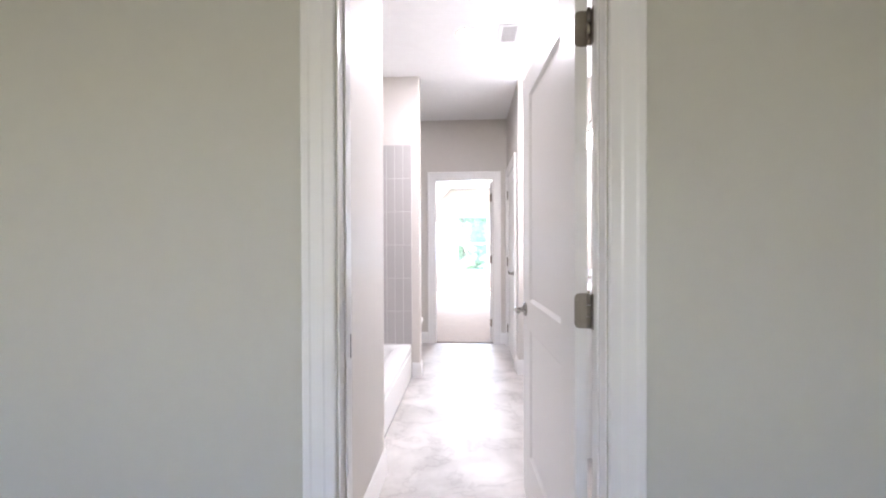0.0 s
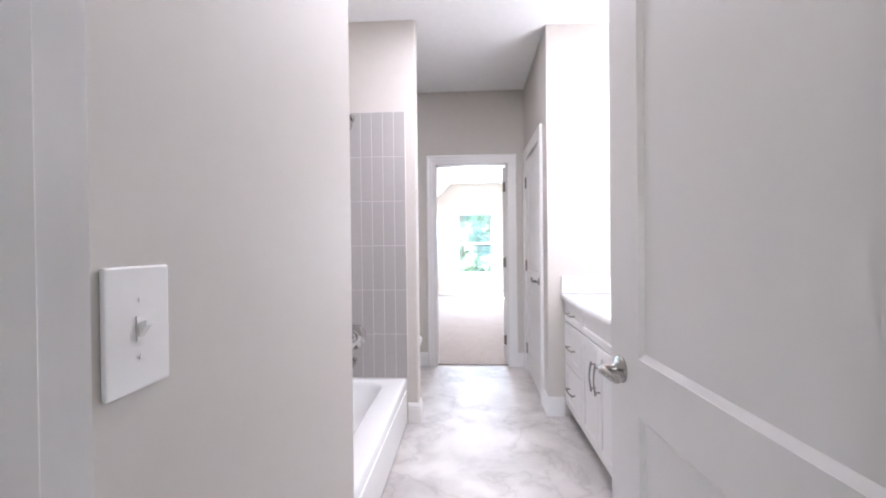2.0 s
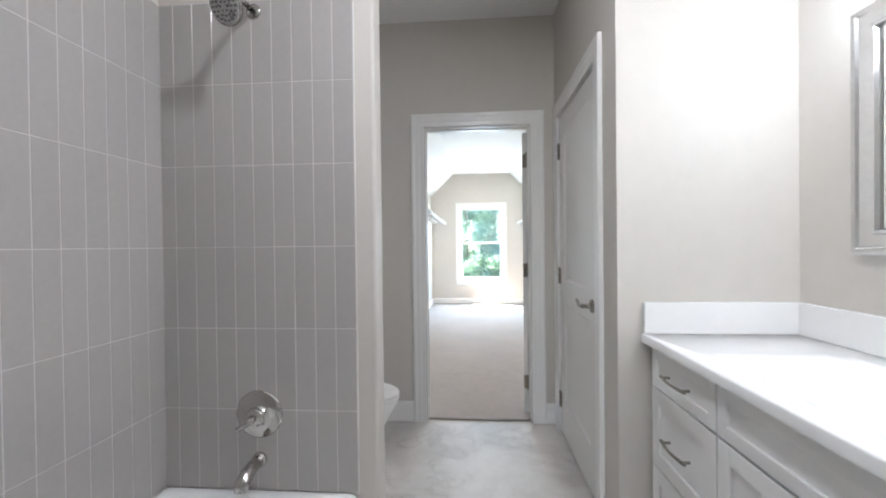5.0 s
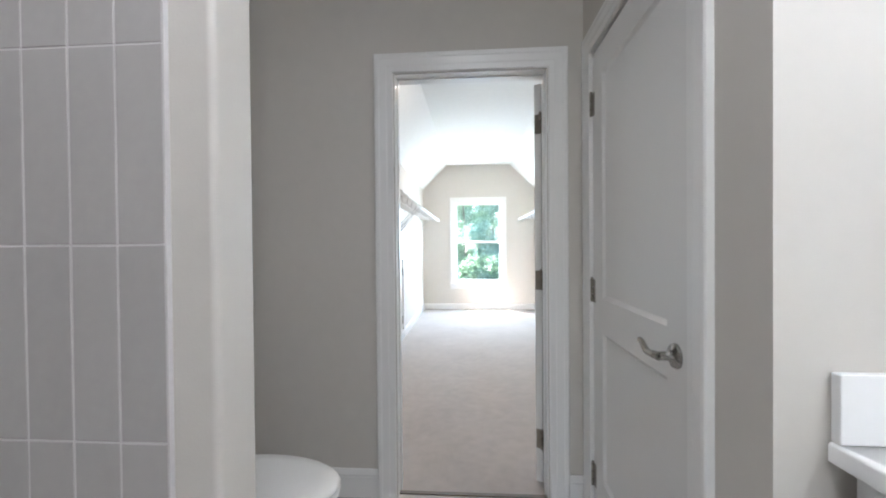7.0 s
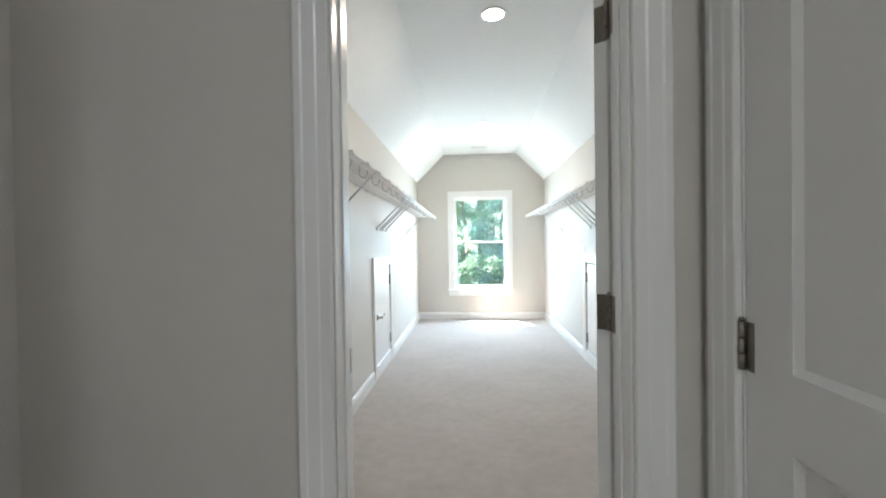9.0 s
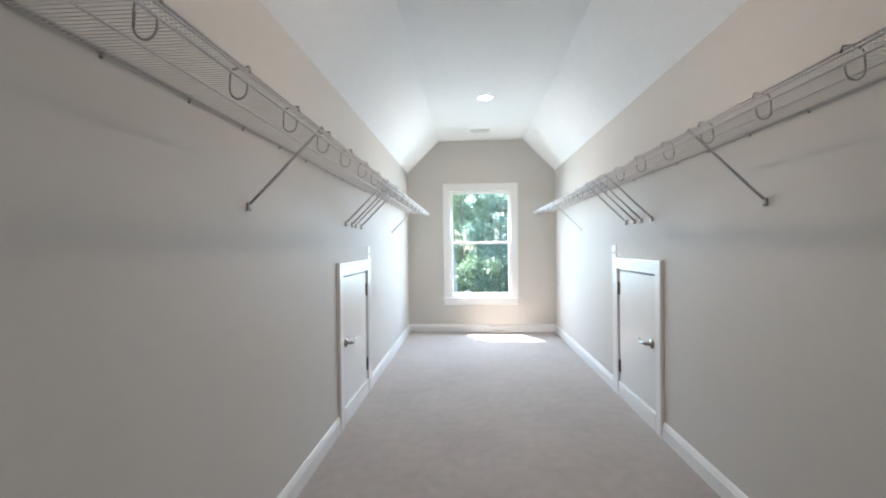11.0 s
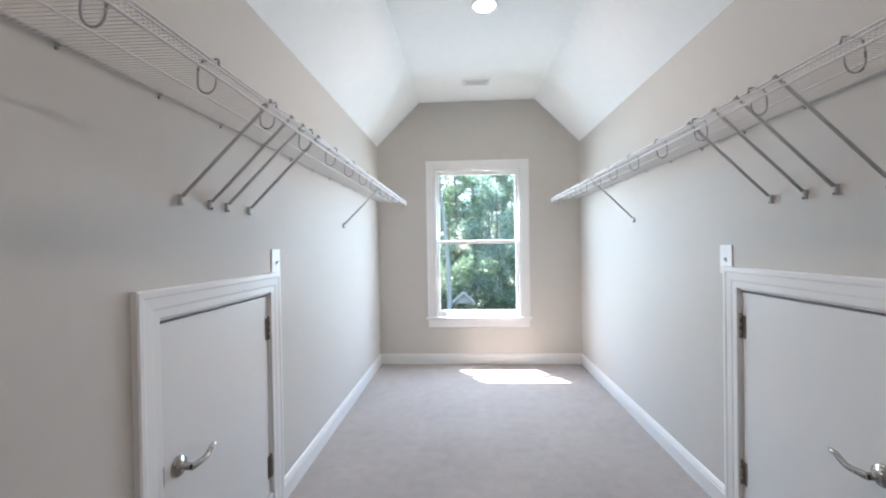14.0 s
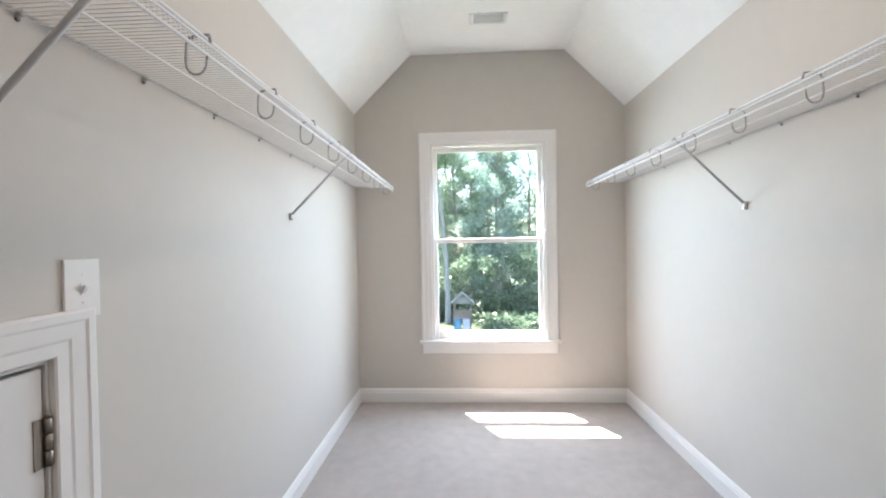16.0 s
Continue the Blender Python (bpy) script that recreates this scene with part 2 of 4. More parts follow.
# ---- mesh helpers ----
def box(bm, x0, x1, y0, y1, z0, z1, bevel=0.0, seg=1):
    r = bmesh.ops.create_cube(bm, size=1.0, matrix=Matrix.Translation(((x0 + x1) / 2, (y0 + y1) / 2, (z0 + z1) / 2)) @ Matrix.Diagonal((abs(x1 - x0), abs(y1 - y0), abs(z1 - z0), 1)))
    if bevel:
        edges = list({e for v in r["verts"] for e in v.link_edges})
        bmesh.ops.bevel(bm, geom=edges, offset=bevel, segments=seg, profile=0.6, affect="EDGES")
    return bm


def tube(bm, pts, r, seg=8, closed=False, caps=True):
    """A round bar along the points; r may be a list, one for each point."""
    pts = [Vector(p) for p in pts]
    rs = r if isinstance(r, (list, tuple)) else [r] * len(pts)
    rings, ref = [], None
    for i, p in enumerate(pts):
        if closed:
            d = pts[(i + 1) % len(pts)] - pts[i - 1]
        else:
            d = pts[min(i + 1, len(pts) - 1)] - pts[max(i - 1, 0)]
        d.normalize()
        if ref is None:
            ref = d.orthogonal().normalized()
        ref = (ref - d * ref.dot(d)).normalized()
        o = d.cross(ref)
        rings.append([bm.verts.new(p + rs[i] * (math.cos(a) * ref + math.sin(a) * o)) for a in (2 * math.pi * k / seg for k in range(seg))])
    n = len(rings)
    for i in range(n if closed else n - 1):
        a, b = rings[i], rings[(i + 1) % n]
        for k in range(seg):
            bm.faces.new((a[k], a[(k + 1) % seg], b[(k + 1) % seg], b[k])).smooth = True
    if caps and not closed:
        bm.faces.new(rings[0][::-1])
        bm.faces.new(rings[-1])
    return bm


def lathe(bm, prof, m, seg=24, caps=True):
    """A turned shape: (radius, height) pairs round the z axis of m."""
    rings = []
    for r, h in prof:
        rings.append([bm.verts.new(m @ Vector((max(r, 1e-4) * math.cos(a), max(r, 1e-4) * math.sin(a), h))) for a in (2 * math.pi * k / seg for k in range(seg))])
    for a, b in zip(rings, rings[1:]):
        for k in range(seg):
            bm.faces.new((a[k], a[(k + 1) % seg], b[(k + 1) % seg], b[k])).smooth = True
    if caps:
        bm.faces.new(rings[0][::-1])
        bm.faces.new(rings[-1])
    return bm


def loft(bm, rings, cap0=True, cap1=True, smooth=True):
    """Skin over rings of equal point count."""
    vs = [[bm.verts.new(p) for p in ring] for ring in rings]
    n = len(vs[0])
    for a, b in zip(vs, vs[1:]):
        for k in range(n):
            bm.faces.new((a[k], a[(k + 1) % n], b[(k + 1) % n], b[k])).smooth = smooth
    if cap0:
        bm.faces.new(vs[0][::-1])
    if cap1:
        bm.faces.new(vs[-1])
    return bm


def rrect(x0, x1, y0, y1, r, z, n=5):
    """A rounded rectangle's outline at height z, anticlockwise."""
    pts = []
    for cx, cy, a0 in ((x1 - r, y0 + r, -90), (x1 - r, y1 - r, 0), (x0 + r, y1 - r, 90), (x0 + r, y0 + r, 180)):
        for k in range(n + 1):
            a = radians(a0 + 90 * k / n)
            pts.append(Vector((cx + r * math.cos(a), cy + r * math.sin(a), z)))
    return pts


def mesh_of(name, bm, mat, smooth=False):
    bmesh.ops.recalc_face_normals(bm, faces=bm.faces)
    if smooth:
        for f in bm.faces:
            f.smooth = True
    me = bpy.data.meshes.new(name)
    bm.to_mesh(me)
    bm.free()
    for m in mat if isinstance(mat, (list, tuple)) else [mat]:
        me.materials.append(m)
    return me


def part(name, bm, mat, parent=None, label="", smooth=False):
    ob = new(name, mesh_of(name, bm, mat, smooth))
    if parent is not None:
        ob.parent = parent
        ob.matrix_parent_inverse = parent.matrix_world.inverted()
    if label:
        ob["label"] = label
    return ob


def empty(name, label, category, group="", kind="", at=(0, 0, 0)):
    ob = new(name)
    ob.location = at
    ob.matrix_world = Matrix.Translation(at)
    return tagged(ob, label, category, group, kind)


def B():
    return bmesh.new()


def block(name, x0, x1, y0, y1, z0, z1, mat, label, category="wall"):
    return tagged(part(name, box(B(), x0, x1, y0, y1, z0, z1), mat), label, category, kind="structure")


# ---- plan ----
TUB_X, TILE_Y, WING_X = -1.22, -1.355, -0.39     # tiled long wall, tiled end wall, end of the wing wall
HALL_X, TUB_FRONT = -0.385, -2.934               # wall beside the entry, its corner
SIDE_X, SIDE_END = 0.53, -1.20                   # wall with the side door, its corner
VAN_X = 1.20                                     # wall behind the vanity
ENT0, ENT1 = -4.01, -3.90                        # entry wall
CLO0, CLO1 = -0.008, 0.112                         # wall between bath and closet
H = 2.79                                         # bath ceiling
CL, CR, CEND = -0.905, 1.184, 5.745              # closet walls
KNEE, CTOP = 2.285, 2.73                         # closet knee wall and flat ceiling
E1L, E1R = -0.280, 0.428                         # entry opening
C1L, C1R = -0.362, 0.362                         # closet opening
DOOR_H = 2.05

# ---- structure ----
tagged(part("floor_bath", box(B(), -1.4, 1.4, ENT1 - 0.06, 0.03, -0.12, 0.0), MARBLE), "white marble-look bathroom floor with grey veins", "floor", kind="structure")
tagged(part("floor_closet", box(B(), CL - 0.1, CR + 0.1, 0.03, CEND + 0.2, -0.12, 0.006), CARPET), "beige cut-pile carpet in the closet", "floor", kind="structure")
tagged(part("floor_bedroom", box(B(), -2.6, 2.0, -8.2, ENT1 - 0.06, -0.12, 0.006), CARPET), "beige cut-pile carpet in the bedroom", "floor", kind="structure")


def wall_with_hole(name, x0, x1, y0, y1, z1, hx0, hx1, hz0, hz1, mat, label):
    bm = B()
    box(bm, x0, hx0, y0, y1, 0, z1)
    box(bm, hx1, x1, y0, y1, 0, z1)
    box(bm, hx0, hx1, y0, y1, hz1, z1)
    if hz0 > 0:
        box(bm, hx0, hx1, y0, y1, 0, hz0)
    bmesh.ops.remove_doubles(bm, verts=bm.verts, dist=1e-5)
    return tagged(part(name, bm, mat), label, "wall", kind="structure")


# bedroom
bm = B()
box(bm, -2.6, E1L, ENT0, (ENT0 + ENT1) / 2, 0, 2.75)
box(bm, E1R, 2.0, ENT0, (ENT0 + ENT1) / 2, 0, 2.75)
box(bm, E1L, E1R, ENT0, (ENT0 + ENT1) / 2, DOOR_H, 2.75)
tagged(part("wall_entry", bm, BEDWALL), "grey painted bedroom wall round the bathroom doorway", "wall", kind="structure")
bm = B()
box(bm, -1.4, E1L, (ENT0 + ENT1) / 2, ENT1, 0, H)
box(bm, E1R, 1.4, (ENT0 + ENT1) / 2, ENT1, 0, H)
box(bm, E1L, E1R, (ENT0 + ENT1) / 2, ENT1, DOOR_H, H)
tagged(part("wall_bath_south", bm, WALL), "greige painted wall round the bathroom doorway", "wall", kind="structure")
block("wall_bedroom_west", -2.7, -2.6, -8.2, ENT0, 0, 2.75, BEDWALL, "plain grey painted bedroom wall")
block("wall_bedroom_east", 2.0, 2.1, -8.2, ENT0, 0, 2.75, BEDWALL, "plain grey painted bedroom wall")
# unseen wall; its opening is added and sized to let sky light in
wall_with_hole("wall_bedroom_south", -2.7, 2.1, -8.2, -8.1, 2.75, -0.80, -0.20, 0.85, 2.0, BEDWALL, "unseen grey painted bedroom wall with an opening added for light")
block("ceiling_bedroom", -2.7, 2.1, -8.2, (ENT0 + ENT1) / 2, 2.75, 2.85, CEIL, "white painted bedroom ceiling", "ceiling")

def rounded_wall(name, x0, x1, y0, y1, corners, label, r=0.012):
    """An upright wall block whose named corners are rounded."""
    ring = []
    for x, y, a0 in ((x1, y0, -90), (x1, y1, 0), (x0, y1, 90), (x0, y0, 180)):
        if any(abs(x - cx) < 1e-6 and abs(y - cy) < 1e-6 for cx, cy in corners):
            ox, oy = x + (-r if x == x1 else r), y + (-r if y == y1 else r)
            ring += [(ox + r * math.cos(radians(a0 + 15 * k)), oy + r * math.sin(radians(a0 + 15 * k))) for k in range(7)]
        else:
            ring.append((x, y))
    return tagged(part(name, loft(B(), [[Vector((x, y, z)) for x, y in ring] for z in (0, H)], smooth=False), WALL), label, "wall", kind="structure")


# bath
rounded_wall("wall_tub_front", TUB_X - 0.12, HALL_X, ENT1, TUB_FRONT, [(HALL_X, TUB_FRONT)], "greige painted wall block between entry and bathtub")
block("wall_tub", TUB_X - 0.12, TUB_X - 0.008, TUB_FRONT, CLO0, 0, H, WALL, "greige painted wall above the tiled tub surround")
rounded_wall("wall_wing", TUB_X - 0.008, WING_X, TILE_Y + 0.008, -1.235, [(WING_X, TILE_Y + 0.008), (WING_X, -1.235)], "greige painted wing wall at the end of the bathtub")
bm = B()
box(bm, TUB_X - 0.12, C1L, CLO0, 0.05, 0, H)
box(bm, C1R, 1.4, CLO0, 0.05, 0, H)
box(bm, C1L, C1R, CLO0, 0.05, DOOR_H, H)
tagged(part("wall_bath_north", bm, WALL), "greige painted bathroom wall round the closet doorway", "wall", kind="structure")
SD0, SD1 = -0.935, -0.145
bm = B()
box(bm, SIDE_X, SIDE_X + 0.12, SIDE_END, SD0, 0, H)
box(bm, SIDE_X, SIDE_X + 0.12, SD1, CLO0, 0, H)
box(bm, SIDE_X, SIDE_X + 0.12, SD0, SD1, DOOR_H, H)
tagged(part("wall_side", bm, WALL), "greige painted wall with the linen closet door", "wall", kind="structure")
block("wall_linen_back", SIDE_X + 0.12, SIDE_X + 0.16, SIDE_END + 0.12, CLO0, 0, H, WALL, "plain wall behind the linen closet door")
block("wall_vanity_end", SIDE_X + 0.12, VAN_X + 0.12, SIDE_END, SIDE_END + 0.12, 0, H, WALL, "greige painted wall at the end of the vanity")
block("wall_vanity", VAN_X, VAN_X + 0.12, ENT1, SIDE_END, 0, H, WALL, "greige painted wall behind the vanity")
block("ceiling_bath", -1.4, 1.4, (ENT0 + ENT1) / 2, 0.05, H, H + 0.1, CEIL, "white painted bathroom ceiling", "ceiling")

# closet
bm = B()
box(bm, CL - 0.1, C1L, 0.05, CLO1, 0, H)
box(bm, C1R, CR + 0.1, 0.05, CLO1, 0, H)
box(bm, C1L, C1R, 0.05, CLO1, DOOR_H, H)
tagged(part("wall_closet_south", bm, WALL), "greige painted closet wall round its doorway", "wall", kind="structure")
KY0, KY1, KTOP = 2.665, 3.335, 1.035


def knee_wall(name, x0, x1):
    bm = B()
    box(bm, x0, x1, CLO1, KY0, 0, KNEE)
    box(bm, x0, x1, KY1, CEND, 0, KNEE)
    box(bm, x0, x1, KY0, KY1, KTOP, KNEE)
    return tagged(part(name, bm, WALL), "greige painted knee wall with a low access door", "wall", kind="structure")


knee_wall("wall_closet_west", CL - 0.1, CL)
knee_wall("wall_closet_east", CR, CR + 0.1)
FLAT0, FLAT1 = -0.455, 0.735
bm = B()
prof = [(CL - 0.1, KNEE), (CL, KNEE), (FLAT0, CTOP), (FLAT1, CTOP), (CR, KNEE), (CR + 0.1, KNEE), (CR + 0.1, CTOP + 0.1), (CL - 0.1, CTOP + 0.1)]
loft(bm, [[Vector((x, y, z)) for x, z in prof] for y in (CLO1, CEND)], smooth=False)
tagged(part("ceiling_closet", bm, CEIL), "white painted closet ceiling with sloped sides", "ceiling", kind="structure")
WX0, WX1, WZ0, WZ1 = -0.305, 0.570, 0.495, 2.025
wall_with_hole("wall_closet_north", CL - 0.1, CR + 0.1, CEND, CEND + 0.14, CTOP + 0.1, WX0, WX1, WZ0, WZ1, WALL, "greige painted closet end wall with a window")


# ---- trim ----
CASING = [(0.0, 0.0), (0.0, 0.012), (0.004, 0.0145), (0.028, 0.0145), (0.034, 0.0165), (0.064, 0.018), (0.070, 0.0205), (0.085, 0.0205), (0.090, 0.017), (0.090, 0.0)]


def casing(bm, a0, a1, z0, z1, put, closed=False):
    """Mitred moulding round an opening from a0 to a1 and z0 to z1; put maps (along, up, proud) to a place."""
    rows = []
    for u, v in CASING:
        pts = [(a0 - u, z0 - (u if closed else 0)), (a0 - u, z1 + u), (a1 + u, z1 + u), (a1 + u, z0 - (u if closed else 0))]
        rows.append([bm.verts.new(put(a, z, v)) for a, z in pts])
    segs = 4 if closed else 3
    for r0, r1 in zip(rows, rows[1:]):
        for k in range(segs):
            bm.faces.new((r0[k], r0[(k + 1) % 4], r1[(k + 1) % 4], r1[k]))
    if not closed:
        bm.faces.new([r[0] for r in rows])
        bm.faces.new([r[3] for r in rows][::-1])
    return bm


BASE = [(0.0, 0.0), (0.014, 0.0), (0.014, 0.093), (0.011, 0.099), (0.012, 0.106), (0.008, 0.118), (0.004, 0.128), (0.0, 0.131)]


def baseboard(pts, height=0.138, label="white baseboard along the bathroom wall", closed=False):
    """Moulded baseboard along floor points; the room lies to the left of the way along them."""
    bm = B()
    k = height / 0.131
    P = [Vector(p) for p in pts]
    rows = []
    for i, p in enumerate(P):
        d0 = (P[i] - P[i - 1]).normalized() if i else (P[1] - P[0]).normalized()
        d1 = (P[i + 1] - P[i]).normalized() if i + 1 < len(P) else d0
        n0, n1 = Vector((-d0.y, d0.x)), Vector((-d1.y, d1.x))
        m = (n0 + n1)
        m = m / max(m.dot(n0), 1e-3) if m.length > 1e-3 else n0
        rows.append([bm.verts.new((p.x + m.x * u, p.y + m.y * u, 0.002 + v * k)) for u, v in BASE])
    for a, b in zip(rows, rows[1:]):
        for j in range(len(BASE)):
            bm.faces.new((a[j], a[(j + 1) % len(BASE)], b[(j + 1) % len(BASE)], b[j]))
    bm.faces.new(rows[0])
    bm.faces.new(rows[-1][::-1])
    return tagged(part("baseboard", bm, TRIM), label, "baseboard", kind="structure")


# ---- doors ----
def panel_leaf(w, h, thick, panels, stile=0.118):
    """A door leaf in its own frame: x from the hinge edge 0 to w, y over the thickness, z up. Panels: (z0, z1) recessed fields."""
    bm = B()
    e, rec = 0.014, 0.009
    zs = [0.0]
    for a, b in panels:
        zs += [a, b]
    zs.append(h)
    box(bm, 0, stile, 0, thick, 0, h)
    box(bm, w - stile, w, 0, thick, 0, h)
    for a, b in zip(zs[::2], zs[1::2]):
        box(bm, stile, w - stile, 0, thick, a, b)
    for a, b in panels:
        box(bm, stile, w - stile, rec, thick - rec, a, b)
        for y0, y1 in ((0.0, rec), (thick, thick - rec)):
            o = [(stile, a), (w - stile, a), (w - stile, b), (stile, b)]
            i = [(stile + e, a + e), (w - stile - e, a + e), (w - stile - e, b - e), (stile + e, b - e)]
            for k in range(4):
                q = [(*o[k], y0 + (y1 - y0) * 0.12), (*o[(k + 1) % 4], y0 + (y1 - y0) * 0.12), (*i[(k + 1) % 4], y1), (*i[k], y1)]
                bm.faces.new([bm.verts.new((x, y, z)) for x, z, y in q])
    bmesh.ops.recalc_face_normals(bm, faces=bm.faces)
    return bm


def butt_hinge(parent, place, turn, h=0.09, open_leaf=True, mat=None, plates=True):
    """A hinge with knuckles; its pin at place, leaves along the turned x axis."""
    M = Matrix.Translation(place) @ Matrix.Rotation(radians(turn), 4, "Z")
    bm = B()
    for k in range(3):
        lathe(bm, [(0.0065, -h / 2 + k * h / 3 + 0.001), (0.0065, -h / 2 + (k + 1) * h / 3 - 0.001)], M, 10)
    lathe(bm, [(0.0045, h / 2), (0.006, h / 2 + 0.003), (0.004, h / 2 + 0.008), (0.001, h / 2 + 0.009)], M, 10)
    hinge = part("hinge", bm, mat or HINGE, parent, "satin nickel hinge")
    if not plates:
        return hinge
    bm = B()
    for s in (1, -1) if open_leaf else (1,):
        ring = [(0.006, -h / 2), (0.030, -h / 2), (0.036, -h / 2 + 0.007), (0.036, h / 2 - 0.007), (0.030, h / 2), (0.006, h / 2)]
        loft(bm, [[M @ Vector((s * x, y, z)) for x, z in ring] for y in (-0.001, 0.0015)], smooth=False)
    part("leaf_plate", bm, mat or HINGE, hinge)
    bm = B()
    for s in (1, -1) if open_leaf else (1,):
        for z in (-0.028, 0.0, 0.028):
            lathe(bm, [(0.0035, 0.0), (0.0035, 0.0006)], M @ Matrix.Translation((s * (0.015 if z else 0.025), -0.0012, z)) @ Matrix.Rotation(radians(90), 4, "X"), 8)
    part("screw", bm, NICKEL, hinge)
    return hinge


def lever(parent, place, out, along, label="brushed nickel lever handle", curve=0.018, reach=1.0):
    """A lever handle: a round rose on the face at place, looking along out, the lever along along."""
    o, a = Vector(out).normalized(), Vector(along).normalized()
    up = Vector((0, 0, 1))
    M = Matrix.Translation(place) @ Matrix((a, up, o)).transposed().to_4x4()
    rose = part("rose", lathe(B(), [(0.033, 0.0), (0.033, 0.004), (0.030, 0.009), (0.016, 0.013), (0.012, 0.020), (0.011, 0.045)], M, 24), NICKEL, parent, label)
    pts = [M @ Vector((p[0] * reach, p[1], p[2])) for p in ((-0.006, 0, 0.046), (0.012, 0, 0.050), (0.040, -0.12 * curve, 0.050), (0.060, -0.1 * curve, 0.050), (0.078, 0.4 * curve, 0.050), (0.092, 0.85 * curve, 0.049), (0.108, curve, 0.048), (0.120, curve, 0.047))]
    tube(bmh := B(), pts, [0.011, 0.0105, 0.0095, 0.009, 0.0085, 0.0085, 0.0075, 0.004], 12)
    part("lever_arm", bmh, NICKEL, rose)
    return rose


def placed(ob, m):
    """Moves a leaf that was built in its own frame."""
    ob.matrix_world = m
    return ob


# entry door: casing on both sides, jamb, open leaf
door = empty("door_1", "white two-panel door standing open into the bathroom", "door", kind="structure")
part("frame", casing(B(), E1L - 0.004, E1R + 0.004, 0, DOOR_H + 0.004, lambda a, z, v: (a, ENT0 - v, z)), TRIM, door, "white moulded door casing")
part("frame", casing(B(), E1L - 0.004, E1R + 0.004, 0, DOOR_H + 0.004, lambda a, z, v: (a, ENT1 + v, z)), TRIM, door)


def jamb(parent, x0, x1, y0, y1, top, stop_y):
    bm = B()
    box(bm, x0, x0 + 0.004, y0, y1, 0, top, 0.001)
    box(bm, x1 - 0.004, x1, y0, y1, 0, top, 0.001)
    box(bm, x0 + 0.004, x1 - 0.004, y0, y1, top - 0.004, top, 0.001)
    s0, s1 = stop_y
    box(bm, x0 + 0.004, x0 + 0.010, s0, s1, 0, top - 0.004, 0.002)
    box(bm, x1 - 0.010, x1 - 0.004, s0, s1, 0, top - 0.004, 0.002)
    box(bm, x0 + 0.010, x1 - 0.010, s0, s1, top - 0.010, top - 0.004, 0.002)
    return part("jamb", bm, TRIM, parent, "white door jamb with stop")


jamb(door, E1L, E1R, ENT0 - 0.002, ENT1 + 0.002, DOOR_H, (ENT0 + 0.045, ENT0 + 0.078))
W1, PANELS = 0.845, [(0.23, 0.845), (0.985, 1.905)]
LEAF1 = Matrix.Translation((0.414, ENT1 + 0.013, 0.012)) @ Matrix.Rotation(radians(92.6), 4, "Z")
leaf = placed(part("leaf", panel_leaf(W1, 2.025, 0.035, [(0.23, 0.825), (0.955, 1.905)], 0.155), DOORPAINT), LEAF1)
leaf.parent = door
for z in (0.24, 1.035, 1.845):
    hg = butt_hinge(door, (0.4175, ENT1 + 0.009, z), 0, 0.102, open_leaf=False, plates=False)
    bm = B()
    ring = [(0.4130, -0.051), (0.4130, 0.051)] + [(0.392 - 0.015 * math.sin(radians(a)), 0.036 + 0.015 * math.cos(radians(a))) for a in (0, 30, 60, 90)] + [(0.392 - 0.015 * math.cos(radians(a)), -0.036 - 0.015 * math.sin(radians(a))) for a in (0, 30, 60, 90)]
    loft(bm, [[Vector((px, ENT1 + dy, z + pz)) for px, pz in ring] for dy in (0.0105, 0.0122)], smooth=False)
    box(bm, 0.4222, 0.4238, ENT1 - 0.036, ENT1 + 0.008, z - 0.051, z + 0.051, 0.0006)
    part("leaf_plate", bm, HINGE, hg)
    bm = B()
    for sx, sz in ((0.386, -0.032), (0.386, 0.032), (0.399, 0.0)):
        lathe(bm, [(0.0036, 0.0), (0.003, 0.0012)], Matrix.Translation((sx, ENT1 + 0.0105, z + sz)) @ Matrix.Rotation(radians(90), 4, "X"), 8)
    part("screw", bm, HINGE, hg)
lever(door, LEAF1 @ Vector((W1 - 0.065, 0.035, 0.905)), LEAF1.to_3x3() @ Vector((0, 1, 0)), LEAF1.to_3x3() @ Vector((-1, 0, 0)), curve=0.0, reach=0.8)
lever(door, LEAF1 @ Vector((W1 - 0.065, 0.0, 0.905)), LEAF1.to_3x3() @ Vector((0, -1, 0)), LEAF1.to_3x3() @ Vector((-1, 0, 0)), curve=0.0, reach=0.8)
bm = box(B(), W1 - 0.001, W1 + 0.0012, 0.006, 0.029, 0.875, 0.935)
box(bm, W1, W1 + 0.009, 0.011, 0.024, 0.895, 0.915, 0.003)
latch = placed(part("latch", bm, NICKEL, None, "nickel latch plate"), LEAF1)
latch.parent = door
bm = box(B(), E1L + 0.004, E1L + 0.0055, ENT1 - 0.040, ENT1 - 0.006, 0.895, 0.965, 0.0005)
box(bm, E1L + 0.0054, E1L + 0.0062, ENT1 - 0.029, ENT1 - 0.015, 0.915, 0.945)
part("strike_plate", bm, NICKEL, door, "nickel strike plate")

# closet door, swung far back into the closet
door = empty("door_2", "white closet door swung wide open past its casing", "door", kind="structure")
part("frame", casing(B(), C1L - 0.004, C1R + 0.004, 0, DOOR_H + 0.004, lambda a, z, v: (a, CLO0 - v, z)), TRIM, door, "white moulded door casing")
part("frame", casing(B(), C1L - 0.004, C1R + 0.004, 0.004, DOOR_H + 0.004, lambda a, z, v: (a, CLO1 + v, z)), TRIM, door)
jamb(door, C1L, C1R, CLO0 - 0.002, CLO1 + 0.002, DOOR_H, (CLO0 + 0.05, CLO0 + 0.083))
